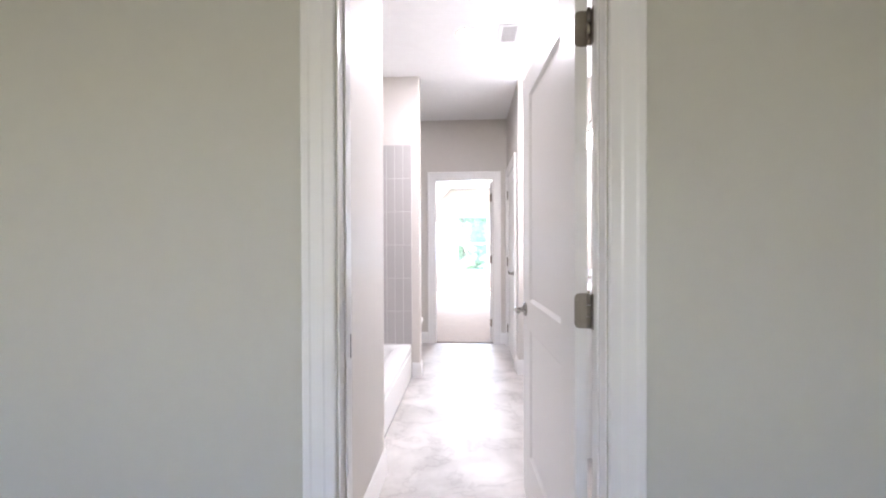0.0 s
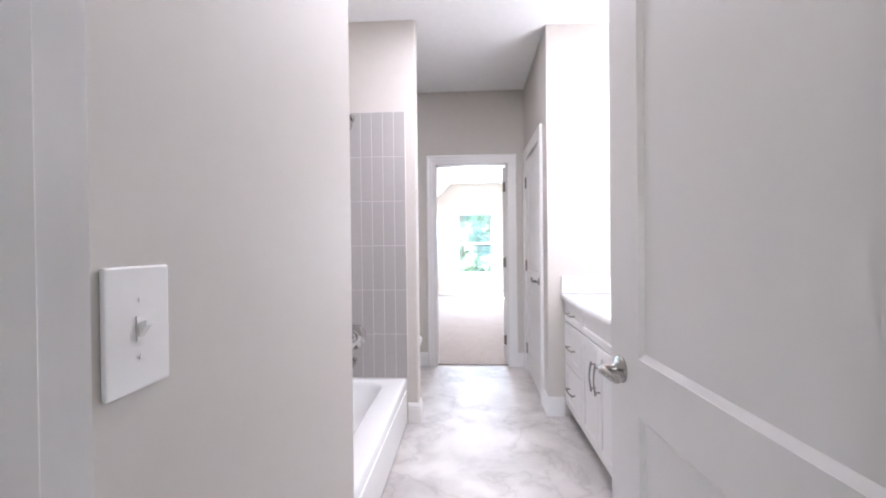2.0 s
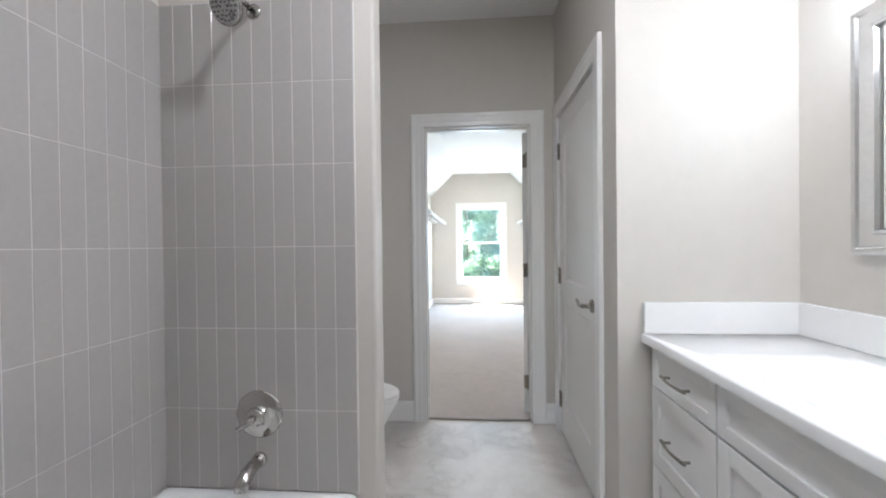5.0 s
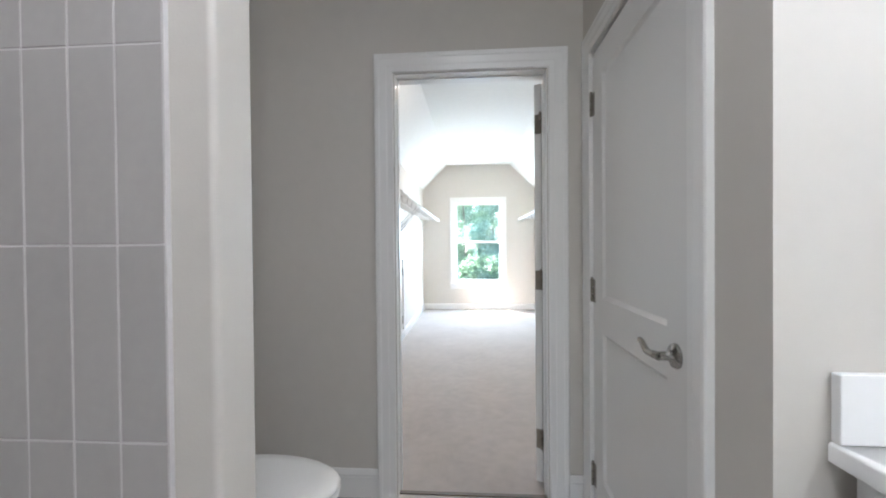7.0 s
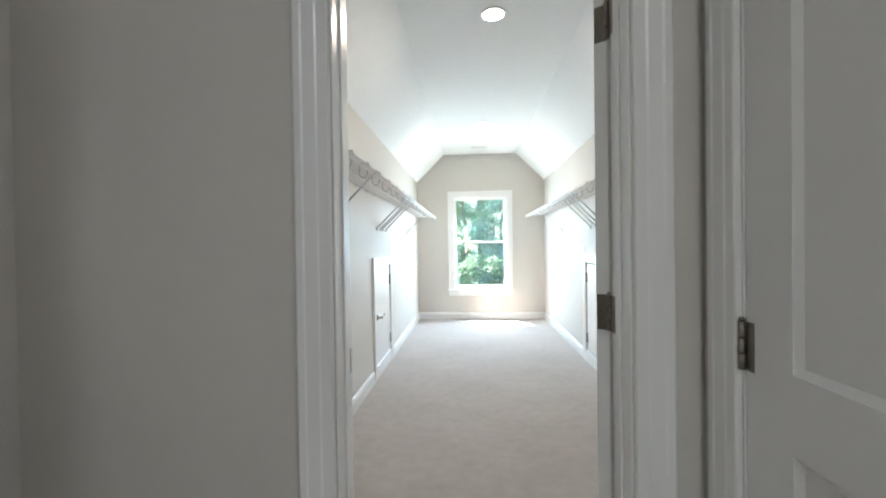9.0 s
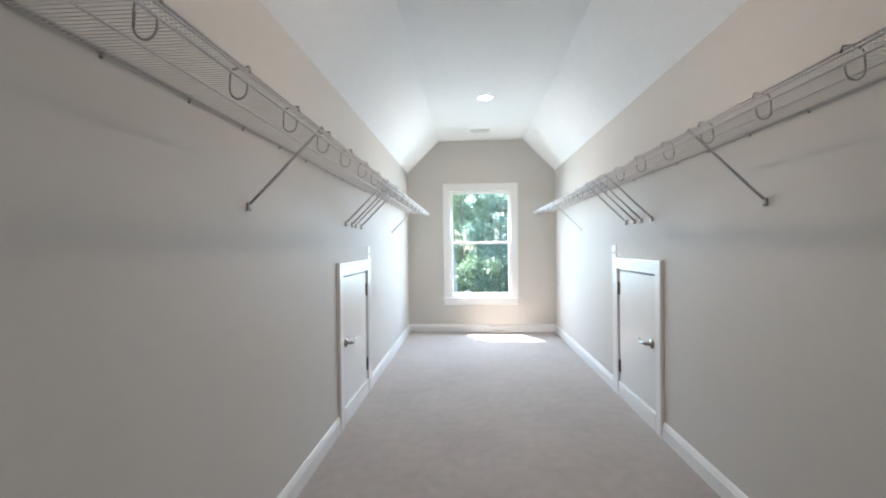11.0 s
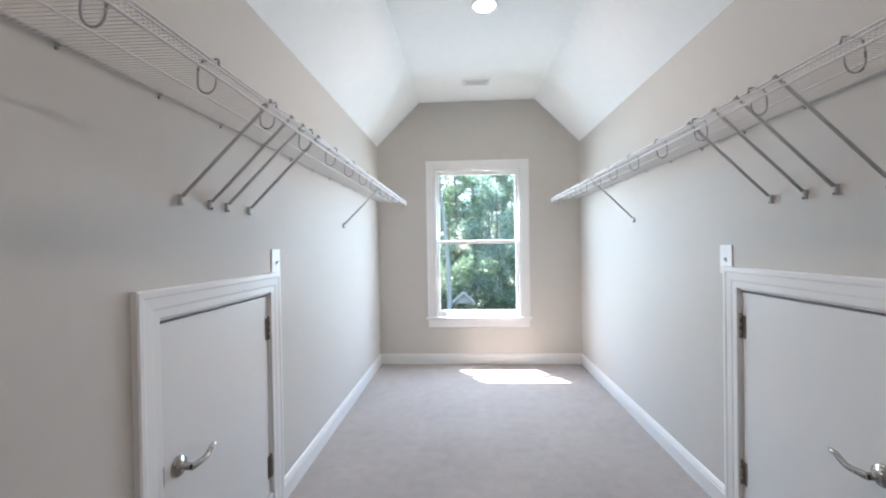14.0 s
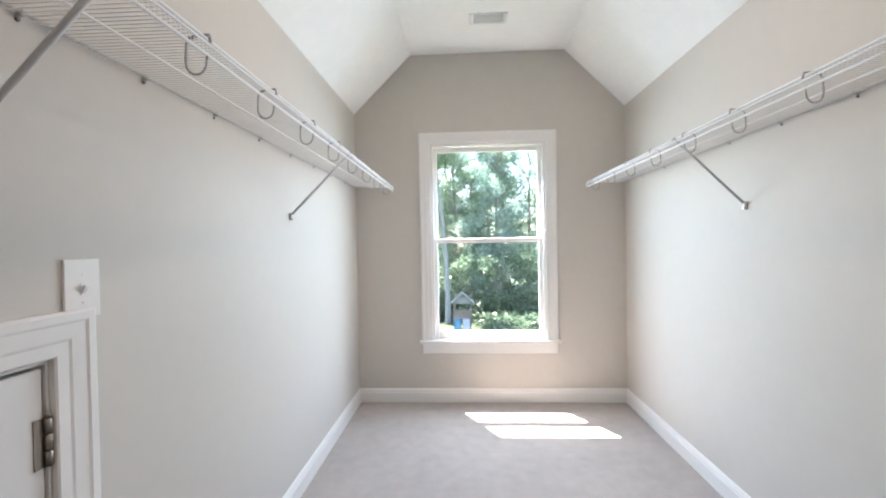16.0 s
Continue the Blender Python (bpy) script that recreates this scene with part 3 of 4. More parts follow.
LEAF2 = Matrix.Translation((C1R - 0.006, CLO1 + 0.020, 0.016)) @ Matrix.Rotation(radians(54), 4, "Z")
leaf = placed(part("leaf", panel_leaf(0.715, 2.02, 0.035, PANELS), DOORPAINT), LEAF2)
leaf.parent = door
for z in (0.235, 1.045, 1.835):
    hg = butt_hinge(door, (C1R - 0.010, CLO1 + 0.010, z), 0, 0.098, open_leaf=False)
    bm = box(B(), C1R - 0.0065, C1R - 0.005, CLO1 - 0.034, CLO1 + 0.004, z - 0.049, z + 0.049, 0.0006)
    part("leaf_plate", bm, HINGE, hg)
    bm = B()
    box(bm, -0.0016, 0.0, 0.002, 0.033, z - 0.016 - 0.049, z - 0.016 + 0.049, 0.0006)
    pl = placed(part("leaf_plate", bm, HINGE), LEAF2)
    pl.parent = hg
bm = box(B(), C1L + 0.004, C1L + 0.0055, CLO1 - 0.040, CLO1 - 0.006, 0.885, 0.955, 0.0005)
part("strike_plate", bm, NICKEL, door, "nickel strike plate")
lever(door, LEAF2 @ Vector((0.65, 0.0, 0.905)), LEAF2.to_3x3() @ Vector((0, -1, 0)), LEAF2.to_3x3() @ Vector((-1, 0, 0)))
bm = box(B(), C1L, C1R, 0.018, 0.042, 0.0, 0.009, 0.002)
tagged(part("threshold", bm, STRIP), "thin dull bronze strip between floor and carpet", "threshold", kind="structure")

# linen door, closed, in the side wall
door = empty("door_3", "white two-panel linen closet door, closed", "door", kind="structure")
part("frame", casing(B(), SD0 - 0.004, SD1 + 0.004, 0, DOOR_H + 0.004, lambda a, z, v: (SIDE_X - v, a, z)), TRIM, door, "white moulded door casing")
bm = B()
box(bm, SIDE_X - 0.002, SIDE_X + 0.12, SD0, SD0 + 0.004, 0, DOOR_H)
box(bm, SIDE_X - 0.002, SIDE_X + 0.12, SD1 - 0.004, SD1, 0, DOOR_H)
box(bm, SIDE_X - 0.002, SIDE_X + 0.12, SD0 + 0.004, SD1 - 0.004, DOOR_H - 0.004, DOOR_H)
part("jamb", bm, TRIM, door)
W3 = SD1 - SD0 - 0.014
LEAF3 = Matrix.Translation((SIDE_X + 0.001, SD1 - 0.007, 0.018)) @ Matrix.Rotation(radians(-90), 4, "Z")
leaf = placed(part("leaf", panel_leaf(W3, 2.020, 0.035, PANELS), DOORPAINT), LEAF3)
leaf.parent = door
for z in (0.225, 1.025, 1.825):
    hg = butt_hinge(door, (SIDE_X - 0.006, SD1 - 0.004, z), 90, 0.098, open_leaf=False)
    part("leaf_plate", box(B(), SIDE_X - 0.0008, SIDE_X + 0.001, SD1 - 0.03, SD1 - 0.010, z - 0.049, z + 0.049), HINGE, hg)
lever(door, (SIDE_X + 0.001, SD0 + 0.075, 0.935), (-1, 0, 0), (0, 1, 0))
bm = box(B(), SIDE_X - 0.0015, SIDE_X + 0.0006, SD0 + 0.0045, SD0 + 0.0135, 0.885, 0.945)
part("strike_plate", bm, HINGE, door)
# added dark block, so the gaps round the leaf show as shade
block("door_gap_shade", SIDE_X + 0.037, SIDE_X + 0.118, SD0 + 0.004, SD1 - 0.004, 0.0, DOOR_H - 0.004, GAP_SHADE, "near-black block painting the shade behind the linen closet door", "wall")


def access_door(name, xw, inward):
    """Low flush access door in a knee wall; inward is +1 where the room lies towards +x."""
    d = empty(name, "low white flush access door in the knee wall", "door", kind="structure", group="closet access doors")
    part("frame", casing(B(), KY0 - 0.004, KY1 + 0.004, 0.004, KTOP + 0.004, lambda a, z, v: (xw + inward * v, a, z)), TRIM, d, "white moulded casing")
    bm = B()
    for y0, y1 in ((KY0, KY0 + 0.004), (KY1 - 0.004, KY1)):
        box(bm, xw - 0.1 * inward, xw + 0.002 * inward, y0, y1, 0, KTOP)
    box(bm, xw - 0.1 * inward, xw + 0.002 * inward, KY0 + 0.004, KY1 - 0.004, KTOP - 0.004, KTOP)
    box(bm, xw - 0.1 * inward, xw - 0.085 * inward, KY0 + 0.004, KY1 - 0.004, 0.0, KTOP - 0.004)
    part("jamb", bm, TRIM, d)
    part("leaf", box(B(), xw - 0.036 * inward, xw - 0.001 * inward, KY0 + 0.009, KY1 - 0.009, 0.125, KTOP - 0.012, 0.002, 1), DOORPAINT, d, "plain white slab")
    part("sill", box(B(), xw - 0.036 * inward, xw + 0.012 * inward, KY0 + 0.0045, KY1 - 0.0045, 0.004, 0.12, 0.002), TRIM, d, "white board under the door")
    # dark sheet behind the slab paints the shade in its gaps
    bm = box(B(), xw - 0.040 * inward, xw - 0.037 * inward, KY0 + 0.004, KY1 - 0.004, 0.12, KTOP - 0.004)
    part("backing", bm, GAP_SHADE, d)
    for z in (0.245, 0.875):
        hg = butt_hinge(d, (xw + 0.005 * inward, KY1 - 0.006, z), 90, 0.098, open_leaf=False)
        part("leaf_plate", box(B(), xw - 0.0008 * inward, xw + 0.0015 * inward, KY1 - 0.030, KY1 - 0.008, z - 0.049, z + 0.049), HINGE, hg)
    lever(d, (xw - 0.001 * inward, KY0 + 0.075, 0.565), (inward, 0, 0), (0, 1, 0))
    part("strike_plate", box(B(), xw - 0.0008 * inward, xw + 0.0015 * inward, KY0 + 0.005, KY0 + 0.013, 0.535, 0.595), HINGE, d)
    return d


access_door("door_4", CL, 1)
access_door("door_5", CR, -1)

# baseboards (the room on the left of the way along)
NW = C1L - 0.095
baseboard([(NW, CLO0), (TUB_X - 0.008, CLO0), (TUB_X - 0.008, -1.235), (WING_X, -1.235), (WING_X, TILE_Y + 0.008), (-0.462, TILE_Y + 0.008)])
baseboard([(SIDE_X, SD1 + 0.0945), (SIDE_X, CLO0), (C1R + 0.095, CLO0)])
baseboard([(0.642, SIDE_END), (SIDE_X, SIDE_END), (SIDE_X, SD0 - 0.0945)])
baseboard([(HALL_X, TUB_FRONT + 0.0), (HALL_X, ENT1), (E1L - 0.095, ENT1)])
baseboard([(E1R + 0.095, ENT1), (VAN_X, ENT1), (VAN_X, -2.80)])
CB = "white baseboard along the closet wall"
baseboard([(CL, KY0 - 0.0945), (CL, CLO1), (C1L - 0.095, CLO1)], 0.112, CB)
baseboard([(CL, KY1 + 0.0945), (CL, CEND), (CR, CEND), (CR, KY1 + 0.0945)][::-1], 0.112, CB)
baseboard([(C1R + 0.095, CLO1), (CR, CLO1), (CR, KY0 - 0.0945)], 0.112, CB)
baseboard([(E1L - 0.095, ENT0), (-2.6, ENT0), (-2.6, -8.1), (2.0, -8.1), (2.0, ENT0), (E1R + 0.095, ENT0)], 0.138, "white baseboard along the bedroom wall")

# ---- closet window ----
win = empty("window_1", "white double-hung window looking out on green woods", "window", kind="structure")
part("window_frame", casing(B(), WX0 - 0.003, WX1 + 0.003, WZ0, WZ1 + 0.003, lambda a, z, v: (a, CEND - v, z)), TRIM, win, "white moulded window casing")
bm = B()
box(bm, WX0, WX0 + 0.012, CEND - 0.002, CEND + 0.14, WZ0, WZ1)
box(bm, WX1 - 0.012, WX1, CEND - 0.002, CEND + 0.14, WZ0, WZ1)
box(bm, WX0 + 0.012, WX1 - 0.012, CEND - 0.002, CEND + 0.14, WZ1 - 0.012, WZ1)
box(bm, WX0 + 0.012, WX1 - 0.012, CEND + 0.10, CEND + 0.14, WZ0, WZ0 + 0.02)
part("jamb", bm, TRIM, win)
part("window_sill", box(B(), WX0 - 0.108, WX1 + 0.108, CEND - 0.038, CEND - 0.0005, WZ0 - 0.024, WZ0, 0.006, 2), TRIM, win, "white window stool")
part("window_sill", box(B(), WX0, WX1, CEND + 0.0005, CEND + 0.098, WZ0 - 0.024, WZ0 + 0.002), TRIM, win)
part("apron", box(B(), WX0 - 0.088, WX1 + 0.088, CEND - 0.018, CEND, WZ0 - 0.105, WZ0 - 0.0245, 0.004, 1), TRIM, win, "white board under the sill")


def sash(x0, x1, z0, z1, y0, y1, st, top, bot):
    bm = B()
    box(bm, x0, x0 + st, y0, y1, z0, z1, 0.003)
    box(bm, x1 - st, x1, y0, y1, z0, z1, 0.003)
    box(bm, x0 + st, x1 - st, y0, y1, z1 - top, z1, 0.003)
    box(bm, x0 + st, x1 - st, y0, y1, z0, z0 + bot, 0.003)
    s = part("sash", bm, TRIM, win, "white vinyl sash")
    ym = (y0 + y1) / 2
    pane = part("pane", box(B(), x0 + st, x1 - st, ym - 0.003, ym + 0.003, z0 + bot, z1 - top), GLASS, s, "clear glass")
    pane.visible_shadow = False
    return s


sash(WX0 + 0.012, WX1 - 0.012, WZ0 + 0.002, 1.292, CEND + 0.030, CEND + 0.058, 0.030, 0.036, 0.062)
sash(WX0 + 0.012, WX1 - 0.012, 1.256, WZ1 - 0.012, CEND + 0.060, CEND + 0.088, 0.030, 0.036, 0.036)

# ---- bathtub ----
tub = empty("bathtub", "white enamelled alcove bathtub against grey tile", "bathtub", at=(-0.85, -2.14, 0))
TX0, TX1, TY0, TY1, RIM = TUB_X + 0.002, -0.468, TUB_FRONT + 0.004, TILE_Y - 0.002, 0.315
bm = B()
rings = [rrect(TX0, TX1, TY0, TY1, 0.012, 0.003), rrect(TX0, TX1, TY0, TY1, 0.012, RIM - 0.02), rrect(TX0 + 0.003, TX1 - 0.006, TY0 + 0.003, TY1 - 0.003, 0.014, RIM - 0.004), rrect(TX0 + 0.008, TX1 - 0.018, TY0 + 0.008, TY1 - 0.008, 0.018, RIM),
         rrect(TX0 + 0.052, TX1 - 0.130, TY0 + 0.10, TY1 - 0.082, 0.11, RIM), rrect(TX0 + 0.060, TX1 - 0.142, TY0 + 0.112, TY1 - 0.090, 0.11, RIM - 0.008), rrect(TX0 + 0.066, TX1 - 0.150, TY0 + 0.125, TY1 - 0.096, 0.11, RIM - 0.03),
         rrect(TX0 + 0.090, TX1 - 0.172, TY0 + 0.26, TY1 - 0.130, 0.10, 0.10), rrect(TX0 + 0.115, TX1 - 0.197, TY0 + 0.32, TY1 - 0.165, 0.09, 0.06), rrect(TX0 + 0.16, TX1 - 0.24, TY0 + 0.38, TY1 - 0.21, 0.07, 0.05)]
loft(bm, rings)
part("basin", bm, ENAMEL, tub, "white enamel basin with wide rim")
part("apron", box(B(), TX1 - 0.004, TX1 + 0.006, TY0 + 0.05, TY1 - 0.05, 0.03, 0.25, 0.004, 2), ENAMEL, tub, "white apron panel")
part("overflow", lathe(B(), [(0.0385, 0.0), (0.0385, 0.004), (0.034, 0.010), (0.012, 0.012), (0.002, 0.010)], Matrix.Translation((-0.857, TY1 - 0.112, 0.225)) @ Matrix.Rotation(radians(98), 4, "X"), 28), CHROME, tub, "nickel overflow plate")
part("drain", lathe(B(), [(0.032, 0.0), (0.030, 0.003), (0.020, 0.004), (0.018, 0.010), (0.002, 0.012)], Matrix.Translation((-0.835, -1.66, 0.050)), 24), RUBBER, tub, "dark drain stopper")

# ---- shower fittings ----
SX = -0.842
shower = empty("shower", "brushed nickel shower head on a bent arm", "shower", at=(SX, TILE_Y, 2.12))
part("flange", lathe(B(), [(0.030, 0.0), (0.028, 0.006), (0.014, 0.012)], Matrix.Translation((SX, TILE_Y, 2.115)) @ Matrix.Rotation(radians(90), 4, "X"), 20), NICKEL, shower)
part("arm", tube(B(), [(SX, TILE_Y, 2.115), (SX, TILE_Y - 0.07, 2.113), (SX + 0.002, TILE_Y - 0.105, 2.092), (SX + 0.006, TILE_Y - 0.128, 2.066)], 0.0105, 10), NICKEL, shower)
HM = Matrix.Translation((SX + 0.007, TILE_Y - 0.132, 2.058)) @ Matrix.Rotation(radians(118), 4, "X") @ Matrix.Rotation(radians(-8), 4, "Y")
part("nozzle", lathe(B(), [(0.014, 0.0), (0.017, 0.012), (0.026, 0.024), (0.045, 0.034), (0.058, 0.042), (0.060, 0.052), (0.055, 0.056)], HM, 28), NICKEL, shower, "round nickel spray head")
plate = part("spray_plate", lathe(B(), [(0.054, 0.0562), (0.050, 0.058), (0.001, 0.059)], HM, 28), HOOK, shower, "grey spray plate with dark nozzles")
bm = B()
for ring, cnt in ((0.014, 6), (0.028, 12), (0.042, 18)):
    for k in range(cnt):
        a = 2 * math.pi * k / cnt
        lathe(bm, [(0.0042, 0.058), (0.0034, 0.0625)], HM @ Matrix.Translation((ring * math.cos(a), ring * math.sin(a), 0)), 6)
part("nubs", bm, RUBBER, plate)
valve = empty("shower_valve", "round nickel shower valve with a lever", "shower valve", at=(SX, TILE_Y, 0.602))
VM = Matrix.Translation((SX, TILE_Y, 0.602)) @ Matrix.Rotation(radians(90), 4, "X")
part("escutcheon", lathe(B(), [(0.090, 0.0), (0.090, 0.004), (0.084, 0.009), (0.045, 0.013), (0.036, 0.014), (0.034, 0.040), (0.030, 0.046), (0.001, 0.048)], VM, 36), CHROME, valve)
tube(bm := B(), [(SX, TILE_Y - 0.042, 0.602), (SX - 0.004, TILE_Y - 0.066, 0.600), (SX - 0.022, TILE_Y - 0.072, 0.588), (SX - 0.048, TILE_Y - 0.074, 0.570)], [0.014, 0.013, 0.010, 0.008], 10)
part("lever_arm", bm, CHROME, valve)
spout = empty("tub_spout", "nickel tub spout with diverter knob", "tub spout", at=(SX, TILE_Y, 0.42))
bm = lathe(B(), [(0.028, 0.0), (0.028, 0.012), (0.022, 0.02)], Matrix.Translation((SX, TILE_Y, 0.432)) @ Matrix.Rotation(radians(90), 4, "X"), 20)
tube(bm, [(SX, TILE_Y - 0.01, 0.432), (SX, TILE_Y - 0.06, 0.430), (SX, TILE_Y - 0.10, 0.420), (SX, TILE_Y - 0.13, 0.400), (SX, TILE_Y - 0.137, 0.383)], [0.023, 0.024, 0.025, 0.024, 0.020], 14)
part("body", bm, CHROME, spout)
part("knob", tube(B(), [(SX, TILE_Y - 0.118, 0.428), (SX, TILE_Y - 0.118, 0.448)], [0.006, 0.008], 10), CHROME, spout)

# ---- toilet ----
TC, TBX = -0.63, TUB_X + 0.012
toilet = empty("toilet", "white two-piece toilet with its lid down", "toilet", at=(-0.8, TC, 0))


def egg(x0, x1, half, z, n=28, sq=0.0):
    """Elongated bowl outline from the back x0 to the front x1."""
    pts = []
    for k in range(n):
        a = 2 * math.pi * k / n
        c, s = math.cos(a), math.sin(a)
        mid = x0 + (x1 - x0) * 0.42
        x = mid + c * ((x1 - mid) if c > 0 else (mid - x0))
        w = half * (abs(s) ** (0.85 if c < 0 else 1.0)) * (1 if s > 0 else -1)
        pts.append(Vector((x, TC + w, z)))
    return pts


BX0, BX1 = TBX + 0.205, -0.45
bm = B()
loft(bm, [egg(BX0 - 0.03, BX1 - 0.10, 0.115, 0.002), egg(BX0 - 0.03, BX1 - 0.11, 0.112, 0.05), egg(BX0 - 0.02, BX1 - 0.12, 0.105, 0.16), egg(BX0 - 0.01, BX1 - 0.07, 0.140, 0.25), egg(BX0, BX1 - 0.015, 0.175, 0.34), egg(BX0, BX1, 0.182, 0.385), egg(BX0 + 0.005, BX1 - 0.005, 0.178, 0.392)])
part("bowl", bm, CHINA, toilet, smooth=True)
bm = B()
loft(bm, [egg(BX0 + 0.02, BX1 + 0.004, 0.186, 0.394), egg(BX0 + 0.02, BX1 + 0.006, 0.188, 0.402), egg(BX0 + 0.02, BX1 + 0.002, 0.185, 0.411)])
part("seat", bm, PLASTIC, toilet, smooth=True)
bm = B()
loft(bm, [egg(BX0 + 0.012, BX1 + 0.004, 0.187, 0.414), egg(BX0 + 0.012, BX1 + 0.006, 0.188, 0.424), egg(BX0 + 0.02, BX1 - 0.004, 0.180, 0.432), egg(BX0 + 0.05, BX1 - 0.05, 0.13, 0.437)])
part("lid", bm, PLASTIC, toilet, "closed white lid", smooth=True)
bm = B()
loft(bm, [rrect(TBX + 0.012, TBX + 0.185, TC - 0.19, TC + 0.19, 0.03, 0.385), rrect(TBX + 0.006, TBX + 0.198, TC - 0.205, TC + 0.205, 0.035, 0.45), rrect(TBX, TBX + 0.21, TC - 0.218, TC + 0.218, 0.035, 0.715)])
part("tank", bm, CHINA, toilet)
bm = B()
loft(bm, [rrect(TBX - 0.002, TBX + 0.218, TC - 0.226, TC + 0.226, 0.035, 0.716), rrect(TBX - 0.002, TBX + 0.222, TC - 0.23, TC + 0.23, 0.04, 0.738), rrect(TBX + 0.006, TBX + 0.212, TC - 0.22, TC + 0.22, 0.04, 0.752)])
part("tank_lid", bm, CHINA, toilet)
bm = lathe(B(), [(0.014, 0), (0.012, 0.008)], Matrix.Translation((TBX + 0.208, TC - 0.15, 0.655)) @ Matrix.Rotation(radians(90), 4, "Y"), 14)
tube(bm, [(TBX + 0.218, TC - 0.15, 0.655), (TBX + 0.222, TC - 0.12, 0.652), (TBX + 0.220, TC - 0.085, 0.646)], [0.006, 0.006, 0.007], 8)
part("flush_lever", bm, CHROME, toilet, "nickel flush lever")

# ---- vanity ----
VX, VY0, VY1 = 0.655, -2.72, SIDE_END - 0.015
van = empty("vanity_cabinet", "white shaker bathroom vanity with doors and drawers", "cabinet", at=(0.9, -1.97, 0))
bm = box(B(), VX, VAN_X - 0.004, VY0, VY1, 0.105, 0.8485)
box(bm, VX + 0.06, VAN_X - 0.004, VY0 + 0.005, VY1, 0.002, 0.105)
part("body", bm, CABINET, van, "white cabinet box with toe kick")


def shaker(name, y0, y1, z0, z1, fr=0.052, flat=False):
    """A front with raised frame and recessed field, facing -x."""
    x1, x0 = VX - 0.001, VX - 0.020
    bm = B()
    if flat:
        box(bm, x0, x1, y0, y1, z0, z1, 0.002)
    else:
        box(bm, x0, x1, y0, y0 + fr, z0, z1, 0.0015)
        box(bm, x0, x1, y1 - fr, y1, z0, z1, 0.0015)
        box(bm, x0, x1, y0 + fr, y1 - fr, z0, z0 + fr, 0.0015)
        box(bm, x0, x1, y0 + fr, y1 - fr, z1 - fr, z1, 0.0015)
        box(bm, x0 + 0.009, x1, y0 + fr - 0.002, y1 - fr + 0.002, z0 + fr - 0.002, z1 - fr + 0.002)
    return part(name, bm, CABINET, van)


def pull(parent, p0, p1, bow=0.032):
    """A slender bow pull between two feet on a front facing -x."""
    p0, p1 = Vector(p0), Vector(p1)
    n = 8
    pts = []
    for k in range(n + 1):
        s = k / n
        q = p0.lerp(p1, -0.12 + 1.24 * s)
        q.x -= 0.022 + (bow - 0.022) * math.sin(math.pi * s)
        pts.append(q)
    bm = tube(B(), pts, [0.0045 + 0.0015 * abs(2 * k / n - 1) for k in range(n + 1)], 8)
    for p in (p0, p1):
        tube(bm, [p, p + Vector((-0.026, 0, 0))], 0.005, 8)
    return part("handle", bm, NICKEL, parent, "arched brushed nickel pull")


D0, D1, D2, D3 = VY1 - 0.035, -1.660, -2.285, VY0 + 0.006
FX = VX - 0.020
for a, b in ((D1, D0), (D3, D2)):
    a, b = a + 0.004, b - 0.004
    mid = (a + b) / 2
    d = shaker("drawer_front", a, b, 0.702, 0.840, 0.038)
    pull(d, (FX, mid - 0.064, 0.768), (FX, mid + 0.064, 0.768))
    d = shaker("drawer_front", a, b, 0.412, 0.694)
    pull(d, (FX, mid - 0.064, 0.545), (FX, mid + 0.064, 0.545))
    d = shaker("drawer_front", a, b, 0.118, 0.404)
    pull(d, (FX, mid - 0.064, 0.262), (FX, mid + 0.064, 0.262))
shaker("false_front", D2 + 0.004, D1 - 0.004, 0.702, 0.840, 0.038)
MID = (D1 + D2) / 2
for a, b, hy in ((D2 + 0.004, MID - 0.002, MID - 0.036), (MID + 0.002, D1 - 0.004, MID + 0.036)):
    d = shaker("cabinet_door", a, b, 0.118, 0.694)
    pull(d, (FX, hy, 0.460), (FX, hy, 0.588))

top = empty("countertop", "white cultured marble vanity top with integral sink", "countertop", at=(0.9, -1.97, 0.84))
CX0, CY0, CY1, CZ = 0.617, VY0 - 0.015, SIDE_END - 0.002, 0.882
bm = B()
SY, SXC = -1.928, 0.885
outer = [rrect(CX0, VAN_X - 0.003, CY0, CY1, 0.004, 0.849), rrect(CX0, VAN_X - 0.003, CY0, CY1, 0.004, CZ - 0.005), rrect(CX0 + 0.004, VAN_X - 0.003, CY0 + 0.004, CY1, 0.006, CZ),
         rrect(SXC - 0.185, SXC + 0.150, SY - 0.245, SY + 0.245, 0.07, CZ), rrect(SXC - 0.178, SXC + 0.143, SY - 0.238, SY + 0.238, 0.07, CZ - 0.006), rrect(SXC - 0.165, SXC + 0.130, SY - 0.222, SY + 0.222, 0.07, CZ - 0.04),
         rrect(SXC - 0.13, SXC + 0.10, SY - 0.18, SY + 0.18, 0.07, CZ - 0.105), rrect(SXC - 0.06, SXC + 0.04, SY - 0.09, SY + 0.09, 0.04, CZ - 0.118)]
loft(bm, outer, cap0=False)
part("slab", bm, COUNTER, top)
part("backsplash", box(B(), VAN_X - 0.022, VAN_X - 0.002, CY0, CY1 - 0.0205, CZ + 0.0005, 1.003, 0.003, 2), COUNTER, top)
part("side_splash", box(B(), CX0 + 0.006, VAN_X - 0.003, CY1 - 0.020, CY1, CZ + 0.0005, 1.003, 0.003, 2), COUNTER, top)
part("drain", lathe(B(), [(0.028, 0.0), (0.026, 0.003), (0.012, 0.004), (0.001, 0.006)], Matrix.Translation((SXC, SY, CZ - 0.118)), 20), CHROME, top)

FY = -1.928
